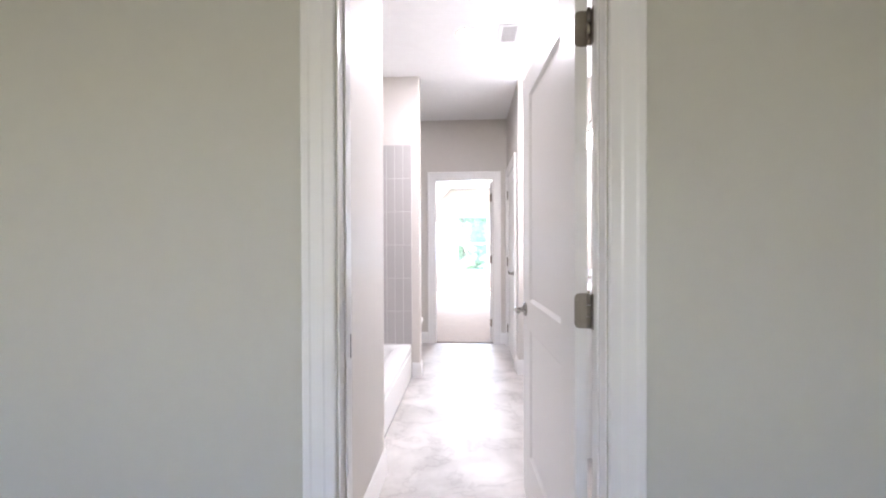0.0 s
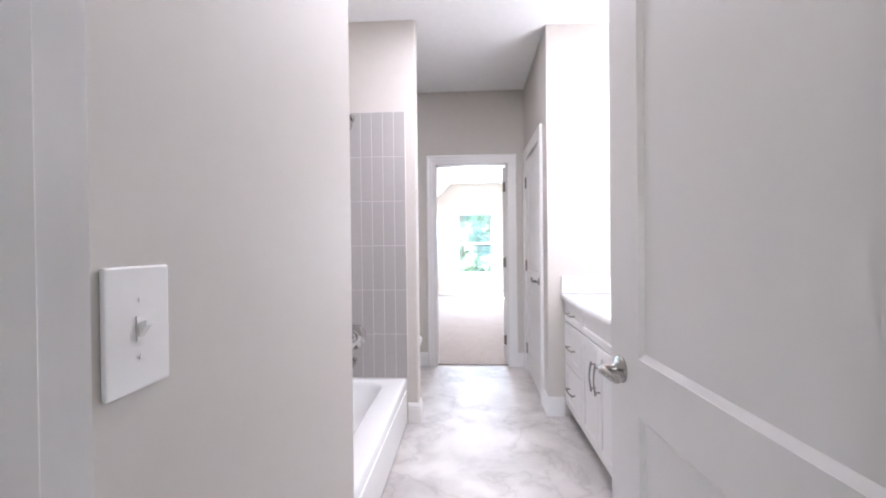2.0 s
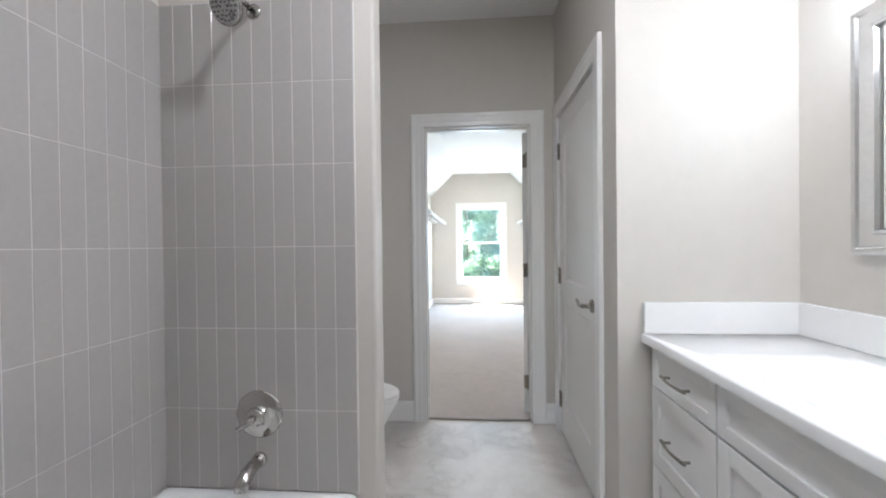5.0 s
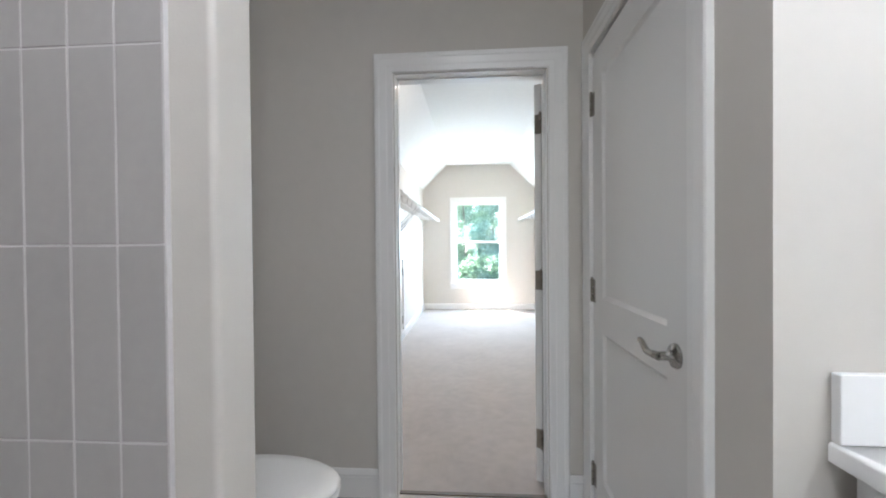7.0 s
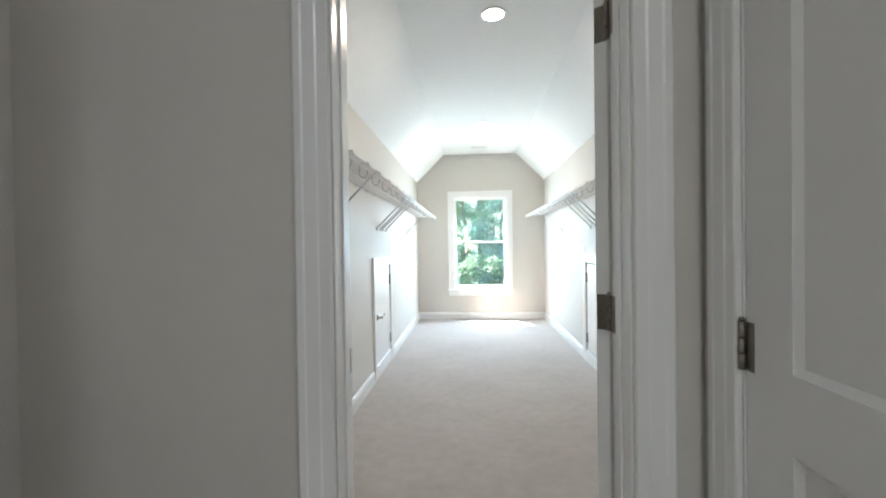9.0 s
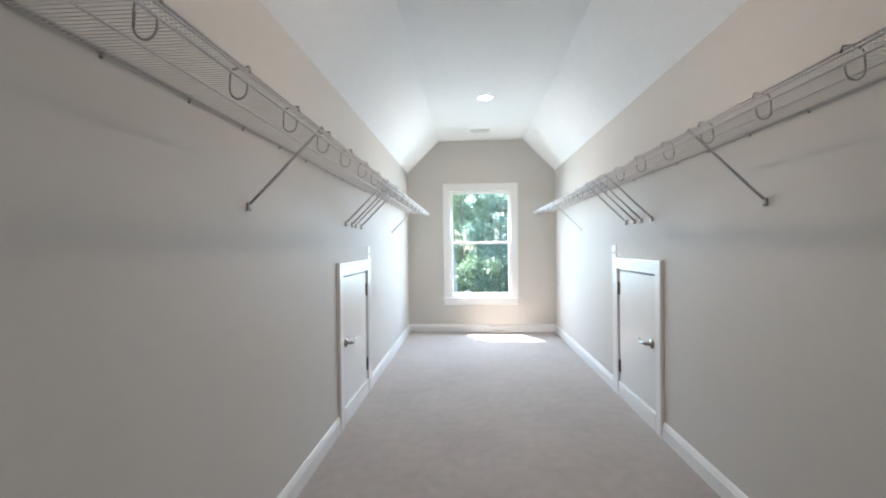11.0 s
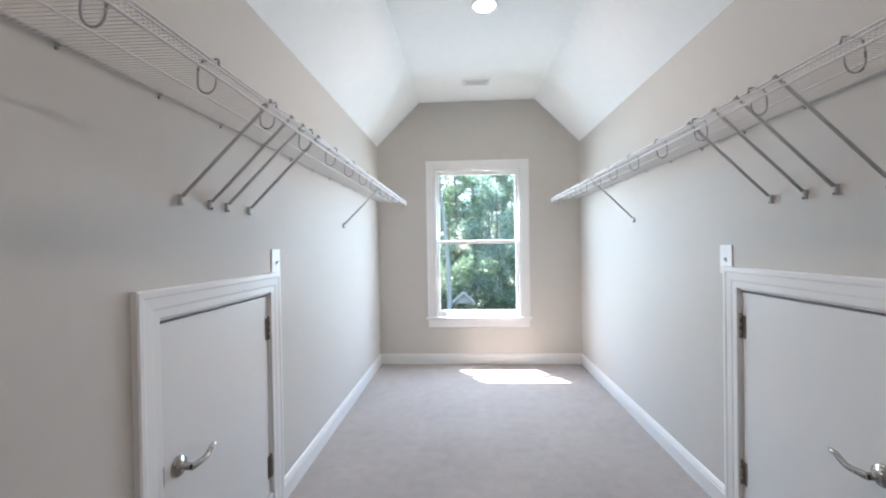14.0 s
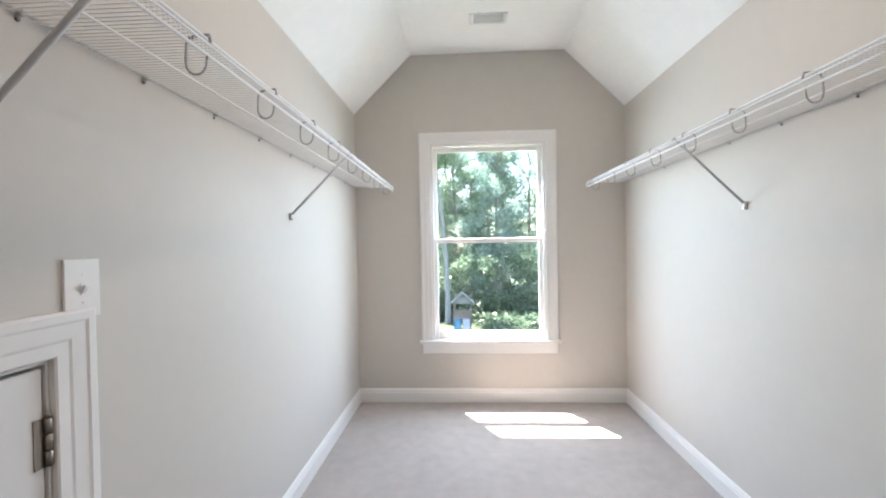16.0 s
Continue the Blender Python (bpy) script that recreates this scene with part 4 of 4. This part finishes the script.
faucet = empty("faucet", "brushed nickel single-handle faucet on the vanity top", "faucet", at=(1.088, FY, CZ))


def lens_plate(half, wide, z):
    """A deck plate's outline, pointed towards its ends, at height z."""
    pts = []
    for k in range(32):
        a = 2 * math.pi * k / 32
        pts.append(Vector((1.088 + wide * math.sin(a) * (0.55 + 0.45 * abs(math.sin(a))), FY + half * math.cos(a), z)))
    return pts


part("base_plate", loft(B(), [lens_plate(0.132, 0.031, CZ + 0.0005), lens_plate(0.132, 0.031, CZ + 0.005), lens_plate(0.126, 0.028, CZ + 0.009)]), NICKEL, faucet, "long oval deck plate")
bm = B()
loft(bm, [rrect(1.088 - a, 1.088 + a, FY - b, FY + b, 0.006, CZ + z) for z, a, b in ((0.008, 0.030, 0.026), (0.030, 0.026, 0.021), (0.075, 0.024, 0.019), (0.132, 0.022, 0.018))])
part("column", bm, NICKEL, faucet)
bm = B()
loft(bm, [rrect(1.088 - a, 1.088 + a, FY - b, FY + b, 0.006, CZ + z) for z, a, b in ((0.1345, 0.021, 0.017), (0.158, 0.021, 0.017))])
part("cartridge_cap", bm, NICKEL, faucet)
bm = B()
loft(bm, [[Vector((x, FY + q * 0.017, z)) for q, z in ((-1, zb), (1, zb), (1, zt), (-1, zt))] for x, zb, zt in ((1.075, CZ + 0.082, CZ + 0.110), (1.01, CZ + 0.086, CZ + 0.110), (0.965, CZ + 0.086, CZ + 0.108), (0.949, CZ + 0.084, CZ + 0.100))], smooth=False)
bmesh.ops.bevel(bm, geom=bm.edges[:], offset=0.003, segments=2, affect="EDGES")
part("spout", bm, NICKEL, faucet)
bm = B()
loft(bm, [[Vector((x, FY + q * w, z)) for q, z in ((-1, zb), (1, zb), (1, zt), (-1, zt))] for x, w, zb, zt in ((1.111, 0.017, CZ + 0.159, CZ + 0.176), (1.095, 0.018, CZ + 0.159, CZ + 0.182), (1.05, 0.017, CZ + 0.176, CZ + 0.184), (1.001, 0.013, CZ + 0.188, CZ + 0.192))], smooth=False)
bmesh.ops.bevel(bm, geom=bm.edges[:], offset=0.0015, segments=1, affect="EDGES")
part("handle", bm, NICKEL, faucet, "flat lever on top")

# ---- mirror over the vanity ----
MY0, MY1, MZ0, MZ1 = -2.42, -1.436, 1.187, 1.95
mir = empty("wall_mirror", "framed mirror with a wide silver frame above the vanity", "mirror", at=(VAN_X, -1.95, MZ0))


def mirror_frame():
    prof = [(0.0, 0.0), (0.0, 0.022), (0.008, 0.028), (0.018, 0.026), (0.024, 0.018), (0.060, 0.014), (0.066, 0.020), (0.074, 0.020), (0.080, 0.010), (0.080, 0.0)]
    bm = B()
    rows = [[bm.verts.new((VAN_X - 0.002 - v, y, z)) for y, z in ((MY0 + u, MZ0 + u), (MY1 - u, MZ0 + u), (MY1 - u, MZ1 - u), (MY0 + u, MZ1 - u))] for u, v in prof]
    for r0, r1 in zip(rows, rows[1:]):
        for k in range(4):
            bm.faces.new((r0[k], r0[(k + 1) % 4], r1[(k + 1) % 4], r1[k]))
    return bm


part("mirror_frame", mirror_frame(), SILVER, mir, "brushed silver moulded frame")
part("glass", box(B(), VAN_X - 0.008, VAN_X - 0.003, MY0 + 0.078, MY1 - 0.078, MZ0 + 0.078, MZ1 - 0.078), MIRROR, mir, "mirror glass")

# ---- vanity light ----
light = empty("vanity_light", "three-light vanity fixture with lit bell glass shades", "wall lamp", at=(VAN_X, -1.95, 2.2))
part("back_plate", box(B(), VAN_X - 0.020, VAN_X - 0.001, -2.40, -1.46, 2.165, 2.235, 0.006, 2), NICKEL, light, "nickel back plate")
for ly in (-1.60, -1.93, -2.26):
    pts = [(VAN_X - 0.018, ly, 2.20)] + [(VAN_X - 0.075 + 0.065 * math.cos(radians(a)), ly, 2.215 + 0.065 * math.sin(radians(a))) for a in (10, 40, 70, 100, 130, 160, 180)] + [(VAN_X - 0.14, ly, 2.185)]
    part("arm", tube(B(), pts, 0.007, 10), NICKEL, light)
    part("socket", lathe(B(), [(0.012, 0.055), (0.020, 0.045), (0.024, 0.02), (0.026, 0.0)], Matrix.Translation((VAN_X - 0.14, ly, 2.140)), 18), NICKEL, light)
    sh = part("shade", lathe(B(), [(0.026, 0.075), (0.034, 0.060), (0.046, 0.035), (0.060, 0.012), (0.078, -0.006), (0.076, -0.007), (0.058, 0.010), (0.044, 0.033), (0.032, 0.058), (0.024, 0.073)], Matrix.Translation((VAN_X - 0.14, ly, 2.062)) @ Matrix.Diagonal((1.32, 1.32, 1.25, 1)), 28, caps=False), SHADE, light, "frosted bell glass shade, lit")
    sh.visible_shadow = False

# ---- ceiling fittings ----
for lx, ly, lz, nm in ((0.06, -2.07, H, "bathroom"), (0.145, 1.66, CTOP, "closet"), (0.145, 4.07, CTOP, "closet")):
    rl = empty("recessed_light", "round white recessed ceiling light, lit, in the %s" % nm, "ceiling light", group="recessed lights", at=(lx, ly, lz))
    part("trim_ring", lathe(B(), [(0.068, 0.0), (0.085, -0.001), (0.088, -0.005), (0.080, -0.008), (0.068, -0.007), (0.066, -0.001)], Matrix.Translation((lx, ly, lz)), 32, caps=False), PLASTIC, rl)
    part("diffuser", lathe(B(), [(0.066, -0.002), (0.066, -0.005), (0.03, -0.006), (0.001, -0.006)], Matrix.Translation((lx, ly, lz)), 32), LENS, rl, "glowing diffuser")


def vent(x, y, z, w, d, n, label):
    v = empty("ceiling_vent", label, "air vent", at=(x, y, z))
    part("backing", box(B(), x - w / 2 + 0.01, x + w / 2 - 0.01, y - d / 2 + 0.01, y + d / 2 - 0.01, z - 0.003, z - 0.001), VENTWHITE, v)
    bm = B()
    box(bm, x - w / 2, x - w / 2 + 0.022, y - d / 2, y + d / 2, z - 0.008, z - 0.0005, 0.002)
    box(bm, x + w / 2 - 0.022, x + w / 2, y - d / 2, y + d / 2, z - 0.008, z - 0.0005, 0.002)
    box(bm, x - w / 2 + 0.022, x + w / 2 - 0.022, y - d / 2, y - d / 2 + 0.018, z - 0.008, z - 0.0005, 0.002)
    box(bm, x - w / 2 + 0.022, x + w / 2 - 0.022, y + d / 2 - 0.018, y + d / 2, z - 0.008, z - 0.0005, 0.002)
    part("frame", bm, VENTWHITE, v)
    for k in range(n):
        xx = x - w / 2 + 0.03 + (w - 0.06) * (k + 0.5) / n
        bm = B()
        loft(bm, [[Vector((xx + s, yy, zz)) for s, zz in ((-0.004, z - 0.004), (0.004, z - 0.012), (0.005, z - 0.011), (-0.003, z - 0.003))] for yy in (y - d / 2 + 0.018, y + d / 2 - 0.018)], smooth=False)
        part("slat", bm, VENTWHITE, v)
    return v


vent(0.365, -2.05, H, 0.16, 0.26, 10, "white metal ceiling air vent in the bathroom")
vent(0.125, 5.26, CTOP, 0.25, 0.13, 16, "white metal ceiling air register near the window")


# ---- switches ----
def switch(name, x, y, z, inward, label):
    s = empty(name, label, "light switch", at=(x, y, z))
    part("plate", box(B(), x, x + inward * 0.006, y - 0.0415, y + 0.0415, z - 0.065, z + 0.065, 0.0025, 2), PLASTIC, s)
    part("collar", box(B(), x + inward * 0.0061, x + inward * 0.0075, y - 0.006, y + 0.006, z - 0.013, z + 0.013), PLASTIC, s)
    bm = B()
    loft(bm, [[Vector((x + inward * (0.007 + dx), y + yy, z + zz)) for yy, zz in ((-0.004, z0), (0.004, z0), (0.004, z1), (-0.004, z1))] for dx, z0, z1 in ((0.0, -0.010, 0.006), (0.009, 0.003, 0.009))], smooth=False)
    part("toggle", bm, PLASTIC, s)
    for dz in (-0.03, 0.03):
        part("screw", lathe(B(), [(0.003, 0.0), (0.0025, 0.001)], Matrix.Translation((x + inward * 0.006, y, z + dz)) @ Matrix.Rotation(radians(90 * inward), 4, "Y"), 10), PLASTIC, s)
    return s


switch("light_switch", HALL_X, -3.736, 1.145, 1, "white light switch plate beside the bathroom entry")
switch("light_switch", CL, 3.412, 1.172, 1, "white light switch plate above the access door casing")
switch("light_switch", CR, 3.425, 1.160, -1, "white light switch plate above the access door casing")


# ---- wire shelves ----
def wire_shelf(name, xw, inward, feet, label):
    """Ventilated wire shelf with a front lip, hooks for a rod and slanted braces, along a knee wall."""
    s = empty(name, label, "wire shelf", group="closet wire shelves", at=(xw, 2.9, 1.70))
    y0, y1, z, dep = CLO1 + 0.03, 5.69, 1.70, 0.302
    X = lambda d: xw + inward * d
    for d, zz, rr, nm in ((0.010, z + 0.011, 0.0050, "back_rail"), (0.137, z, 0.0030, "middle_rail"), (dep, z + 0.001, 0.0034, "front_rail"), (dep + 0.005, z - 0.012, 0.0026, "lip_rail"), (dep + 0.002, z - 0.034, 0.0036, "rod_rail")):
        part(nm, tube(B(), [(X(d), y0, zz), (X(d), y1, zz)], rr, 8), BRACE if d < 0.1 else WIRE, s)
    verts, faces = [], []
    n = int((y1 - y0) / 0.0135)
    r = 0.00085
    for k in range(n + 1):
        y = y0 + k * (y1 - y0) / n
        line = [(X(0.006), z + 0.006), (X(dep), z + 0.005), (X(dep + 0.006), z - 0.034)]
        base = len(verts)
        for x, zz in line:
            verts += [(x, y - r, zz - r), (x, y + r, zz - r), (x, y + r, zz + r), (x, y - r, zz + r)]
        for i in range(2):
            for q in range(4):
                a = base + 4 * i + q
                b = base + 4 * i + (q + 1) % 4
                faces.append((a, b, b + 4, a + 4))
    me = bpy.data.meshes.new("deck_mesh")
    me.from_pydata(verts, [], faces)
    me.materials.append(WIRE)
    deck = new("deck_mesh", me)
    deck.parent = s
    deck.matrix_parent_inverse = s.matrix_world.inverted()
    tagged(deck, "closely spaced white deck wires", kind="stuff")
    for fy in feet:
        bm = B()
        tube(bm, [(X(0.014), fy, 1.412), (X(dep - 0.012), fy, z - 0.016)], 0.0059, 8)
        tube(bm, [(X(dep - 0.012), fy, z - 0.016), (X(dep + 0.006), fy, z + 0.006), (X(dep + 0.012), fy, z - 0.004)], 0.0045, 6)
        br = part("brace", bm, BRACE, s, "grey slanted support brace")
        bm = box(B(), X(0.0), X(0.012), fy - 0.0065, fy + 0.0065, 1.382, 1.418, 0.003)
        part("foot", bm, BRACE, br)
        part("screw", lathe(B(), [(0.005, 0.0), (0.004, 0.003)], Matrix.Translation((X(0.012), fy, 1.386)) @ Matrix.Rotation(radians(90 * inward), 4, "Y"), 8), NICKEL, br)
    y = 0.355 if inward > 0 else 0.375
    while y < y1 - 0.05:
        bm = tube(B(), [(X(dep + 0.010), y, z - 0.008), (X(dep + 0.008), y, z + 0.008), (X(dep - 0.016), y, z + 0.008), (X(dep - 0.036), y, z + 0.002)], 0.0034, 6)
        pts = [(X(dep - 0.036), y, z + 0.002), (X(dep - 0.043), y, z - 0.010), (X(dep - 0.045), y, z - 0.040)]
        pts += [(X(dep - 0.022 + 0.023 * math.cos(radians(a))), y, z - 0.050 + 0.025 * math.sin(radians(a))) for a in (180, 205, 230, 255, 280, 305, 330, 355)]
        pts += [(X(dep + 0.002), y, z - 0.036)]
        tube(bm, pts, 0.0027, 6)
        part("rod_hook", bm, HOOK, s, "open hook for a hanging rod")
        y += 0.305
    y = 0.25
    while y < y1:
        clip = part("wall_clip", box(B(), X(0.0), X(0.017), y - 0.006, y + 0.006, z + 0.002, z + 0.018, 0.003), BRACE, s)
        part("screw", lathe(B(), [(0.0045, 0.0), (0.0035, 0.004)], Matrix.Translation((X(0.0005), y, z - 0.003)) @ Matrix.Rotation(radians(90 * inward), 4, "Y"), 8), HINGE, clip)
        y += 0.305
    for yy in (y1,):
        bm = tube(B(), [(X(0.010), yy, z), (X(dep), yy, z)], 0.004, 6)
        tube(bm, [(X(dep), yy, z + 0.004), (X(dep + 0.004), yy, z - 0.030)], 0.0055, 6)
        part("end_cap", bm, WIRE, s)
    return s


wire_shelf("wire_shelf", CL, 1, (0.40, 1.493, 2.765, 2.918, 3.018, 3.178, 4.50), "white wire closet shelf on slanted braces along the knee wall")
wire_shelf("wire_shelf", CR, -1, (0.45, 1.677, 2.712, 2.876, 2.994, 3.150, 4.415), "white wire closet shelf on slanted braces along the knee wall")


# ---- outdoors ----
GZ = -4.3
bm = B()
bmesh.ops.create_grid(bm, x_segments=60, y_segments=60, size=400, matrix=Matrix.Translation((0, 300, GZ)))
for v in bm.verts:
    v.co.z += 0.25 * noise.noise(v.co * 0.05)
tagged(part("ground", bm, GRASS), "sunlit lawn running to the edge of the woods", "ground", kind="structure")


def leaves(name, clumps, per, size, mat, parent=None, rng=None):
    """Many small leaf blades scattered in clumps of (x, y, z, radius)."""
    verts, faces = [], []
    for cx, cy, cz, cr in clumps:
        for _ in range(per):
            while True:
                p = Vector((rng.uniform(-1, 1), rng.uniform(-1, 1), rng.uniform(-1, 1)))
                if 0.25 < p.length < 1:
                    break
            p = Vector((cx, cy, cz)) + Vector((p.x, p.y, p.z * 0.75)) * cr
            nv = (Vector((rng.gauss(0, 0.6), rng.gauss(0, 0.6), rng.gauss(0, 0.6))) + Vector((-0.2, 0.1, 1.0))).normalized()
            u = nv.cross(Vector((rng.gauss(0, 1), rng.gauss(0, 1), 0.05))).normalized()
            w = nv.cross(u)
            s = size * rng.uniform(0.6, 1.35)
            b = len(verts)
            verts += [p - u * s, p + w * s * 0.45, p + u * s, p - w * s * 0.5]
            faces.append((b, b + 1, b + 2, b + 3))
    me = bpy.data.meshes.new(name)
    me.from_pydata([tuple(v) for v in verts], [], faces)
    me.materials.append(mat)
    ob = new(name, me)
    if parent is not None:
        ob.parent = parent
        ob.matrix_parent_inverse = parent.matrix_world.inverted()
    return ob


def tree(x, y, h, r, rng, mat, low=0.25, per=560, size=0.092, nclump=40, lean=None, bark=None):
    t = empty("tree", "tall leafy green tree at the edge of the lawn", "tree", group="trees behind the house", at=(x, y, GZ))
    bm = B()
    lean = rng.uniform(-0.4, 0.4) if lean is None else lean
    pts = [(x + lean * s * s + 0.06 * math.sin(5 * s), y + 0.05 * math.cos(4 * s), GZ - 0.2 + h * 0.9 * s) for s in (0, 0.05, 0.15, 0.3, 0.5, 0.75, 1.0)]
    tr = h * 0.0105
    tube(bm, pts, [tr * 1.5, tr * 1.1, tr, tr * 0.85, tr * 0.65, tr * 0.4, tr * 0.1], 9)
    clumps = []
    for k in range(nclump):
        s = low + (1 - low) * (k + rng.random()) / nclump
        a = rng.uniform(0, 2 * math.pi)
        rad = r * rng.uniform(0.25, 1.0) * math.sin(math.pi * min(max((s - low) / (1.12 - low), 0.12), 0.95)) ** 0.6
        c = (x + lean * s * s + rad * math.cos(a), y + rad * math.sin(a), GZ + h * s)
        clumps.append((*c, r * rng.uniform(0.24, 0.42)))
        if k % 2 == 0:
            z0 = GZ + h * max(s - 0.12, 0.08)
            m = Vector((x + lean * s * s, y, z0))
            tube(bm, [m, m.lerp(Vector(c), 0.5) + Vector((0, 0, -0.1)), c], [tr * 0.35, tr * 0.22, tr * 0.06], 5)
    part("trunk", bm, bark or BARK, t, "grey trunk with limbs")
    leaves("crown", clumps, per, size, mat, t, rng)
    return t


rng = random.Random(11)
tree(-1.15, 29.8, 17, 2.4, rng, LEAF, 0.62, lean=-1.3, bark=PALEBARK)
for tx, ty, th, tr_, lo in ((-0.6, 38, 17, 3.0, 0.10), (2.6, 36, 15, 3.0, 0.05), (5.6, 38, 17, 3.2, 0.08), (-6.0, 37, 17, 3.2, 0.12), (0.9, 43, 19, 3.6, 0.06), (4.0, 44, 20, 3.6, 0.06), (-3.6, 42, 18, 3.6, 0.08), (8.6, 41, 18, 3.4, 0.08), (-9.5, 42, 18, 3.4, 0.08), (2.2, 40, 17, 3.2, 0.12), (-1.8, 46, 19, 3.6, 0.1)):
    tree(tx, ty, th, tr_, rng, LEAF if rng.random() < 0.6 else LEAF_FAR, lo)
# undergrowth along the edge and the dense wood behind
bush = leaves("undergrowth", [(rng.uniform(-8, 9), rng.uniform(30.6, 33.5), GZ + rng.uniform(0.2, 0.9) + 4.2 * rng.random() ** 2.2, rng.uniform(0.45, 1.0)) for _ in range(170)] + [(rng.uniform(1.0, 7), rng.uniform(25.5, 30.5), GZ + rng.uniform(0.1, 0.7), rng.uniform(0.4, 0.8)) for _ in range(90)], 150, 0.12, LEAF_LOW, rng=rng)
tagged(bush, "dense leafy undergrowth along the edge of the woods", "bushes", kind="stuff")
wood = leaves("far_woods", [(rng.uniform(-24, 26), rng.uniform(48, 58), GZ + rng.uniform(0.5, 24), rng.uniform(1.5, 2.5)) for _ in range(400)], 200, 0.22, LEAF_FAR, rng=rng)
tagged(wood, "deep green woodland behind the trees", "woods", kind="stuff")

# backyard playset
PX, PY = -0.15, 27.0
ps = empty("playset", "wooden backyard playset with a gabled roof and slides", "playset", at=(PX, PY, GZ))
for dx in (-0.55, 0.55):
    for dy in (-0.5, 0.5):
        part("post", box(B(), PX + dx - 0.05, PX + dx + 0.05, PY + dy - 0.05, PY + dy + 0.05, GZ - 0.1, GZ + 2.3, 0.006), CEDAR, ps)
part("deck", box(B(), PX - 0.65, PX + 0.65, PY - 0.6, PY + 0.6, GZ + 1.15, GZ + 1.25, 0.006), CEDAR, ps)
for k in range(9):
    x = PX - 0.56 + k * 0.14
    part("board", box(B(), x - 0.055, x + 0.055, PY - 0.575, PY - 0.555, GZ + 1.25, GZ + 1.75, 0.004), CEDAR, ps)
part("rail", box(B(), PX - 0.68, PX + 0.68, PY - 0.62, PY - 0.54, GZ + 1.75, GZ + 1.83, 0.005), CEDAR, ps)
bm = B()
for s in (-1, 1):
    loft(bm, [[Vector((PX + s * 0.78, yy, GZ + 2.22)), Vector((PX, yy, GZ + 2.92)), Vector((PX, yy, GZ + 2.97)), Vector((PX + s * 0.82, yy, GZ + 2.24))] for yy in (PY - 0.7, PY + 0.7)], smooth=False)
loft(bm, [[Vector((PX - 0.7, yy, GZ + 2.25)), Vector((PX + 0.7, yy, GZ + 2.25)), Vector((PX, yy, GZ + 2.88))] for yy in (PY - 0.62, PY - 0.58)], smooth=False)
part("roof", bm, ROOFWOOD, ps, "pale gabled roof")
for x, m, lb in ((PX - 0.35, SLIDE_BLUE, "blue plastic slide"), (PX + 0.25, SLIDE_WHITE, "pale plastic slide")):
    bm = B()
    rings = []
    for s in (0, 0.15, 0.4, 0.7, 0.9, 1.0):
        yy, zz = PY - 0.62 - 1.5 * s, GZ + 1.2 - 1.05 * (s ** 0.85)
        rings.append([Vector((x + a, yy, zz + b)) for a, b in ((-0.23, 0.14), (-0.20, 0.0), (0.20, 0.0), (0.23, 0.14), (0.20, 0.14), (0.17, 0.03), (-0.17, 0.03), (-0.20, 0.14))])
    loft(bm, rings, smooth=False)
    part("slide", bm, m, ps, lb)
ps.scale = (0.87, 0.87, 0.87)

# ---- wall tiles of the tub surround ----
backing = tagged(part("tile_wall_end", box(B(), TUB_X, -0.463, TILE_Y - 0.0026, TILE_Y + 0.0078, RIM, 2.160), GROUT), "grey stacked wall tile with pale grout behind the tub taps", "tile wall", kind="structure")
backing2 = tagged(part("tile_wall_long", box(B(), TUB_X - 0.0078, TUB_X + 0.0026, TUB_FRONT + 0.008, TILE_Y - 0.0027, RIM, 2.160), GROUT), "grey stacked wall tile with pale grout along the tub", "tile wall", kind="structure")
backing3 = tagged(part("tile_wall_front", box(B(), TUB_X, -0.463, TUB_FRONT + 0.0002, TUB_FRONT + 0.0105, RIM, 2.160), GROUT), "grey stacked wall tile with pale grout", "tile wall", kind="structure")
G = 0.0024
ROWZ = [RIM, 0.619, 0.926, 1.233, 1.541, 1.849, 2.157]
tile_mesh = {}


def tile_piece(w, h):
    key = (round(w, 4), round(h, 4))
    if key not in tile_mesh:
        tile_mesh[key] = mesh_of("tile", box(B(), -w / 2, w / 2, -0.004, 0.004, -h / 2, h / 2, 0.0012), TILE)
    return tile_mesh[key]


def tile_run(parent, cols, place):
    for c0, c1 in zip(cols, cols[1:]):
        for z0, z1 in zip(ROWZ, ROWZ[1:]):
            ob = new("tile", tile_piece(c1 - c0 - G, z1 - z0 - G))
            ob.matrix_world = place((c0 + c1) / 2, (z0 + z1) / 2)
            ob.parent = parent


COLX = [TUB_X + 0.001] + [-1.162 + 0.0775 * k for k in range(9)] + [-0.464]
tile_run(backing, COLX, lambda a, z: Matrix.Translation((a, TILE_Y + 0.0005, z)) @ Euler((random.gauss(0, 0.0015), 0, random.gauss(0, 0.002))).to_matrix().to_4x4())
COLY = [TILE_Y - 0.001 - 0.0775 * k for k in range(21)][::-1]
COLY = [TUB_FRONT + 0.009] + [c for c in COLY if c > TUB_FRONT + 0.03]
tile_run(backing2, COLY, lambda a, z: Matrix.Translation((TUB_X - 0.0005, a, z)) @ Euler((0, 0, radians(90) + random.gauss(0, 0.002))).to_matrix().to_4x4())
tile_run(backing3, COLX, lambda a, z: Matrix.Translation((a, TUB_FRONT + 0.0075, z)))
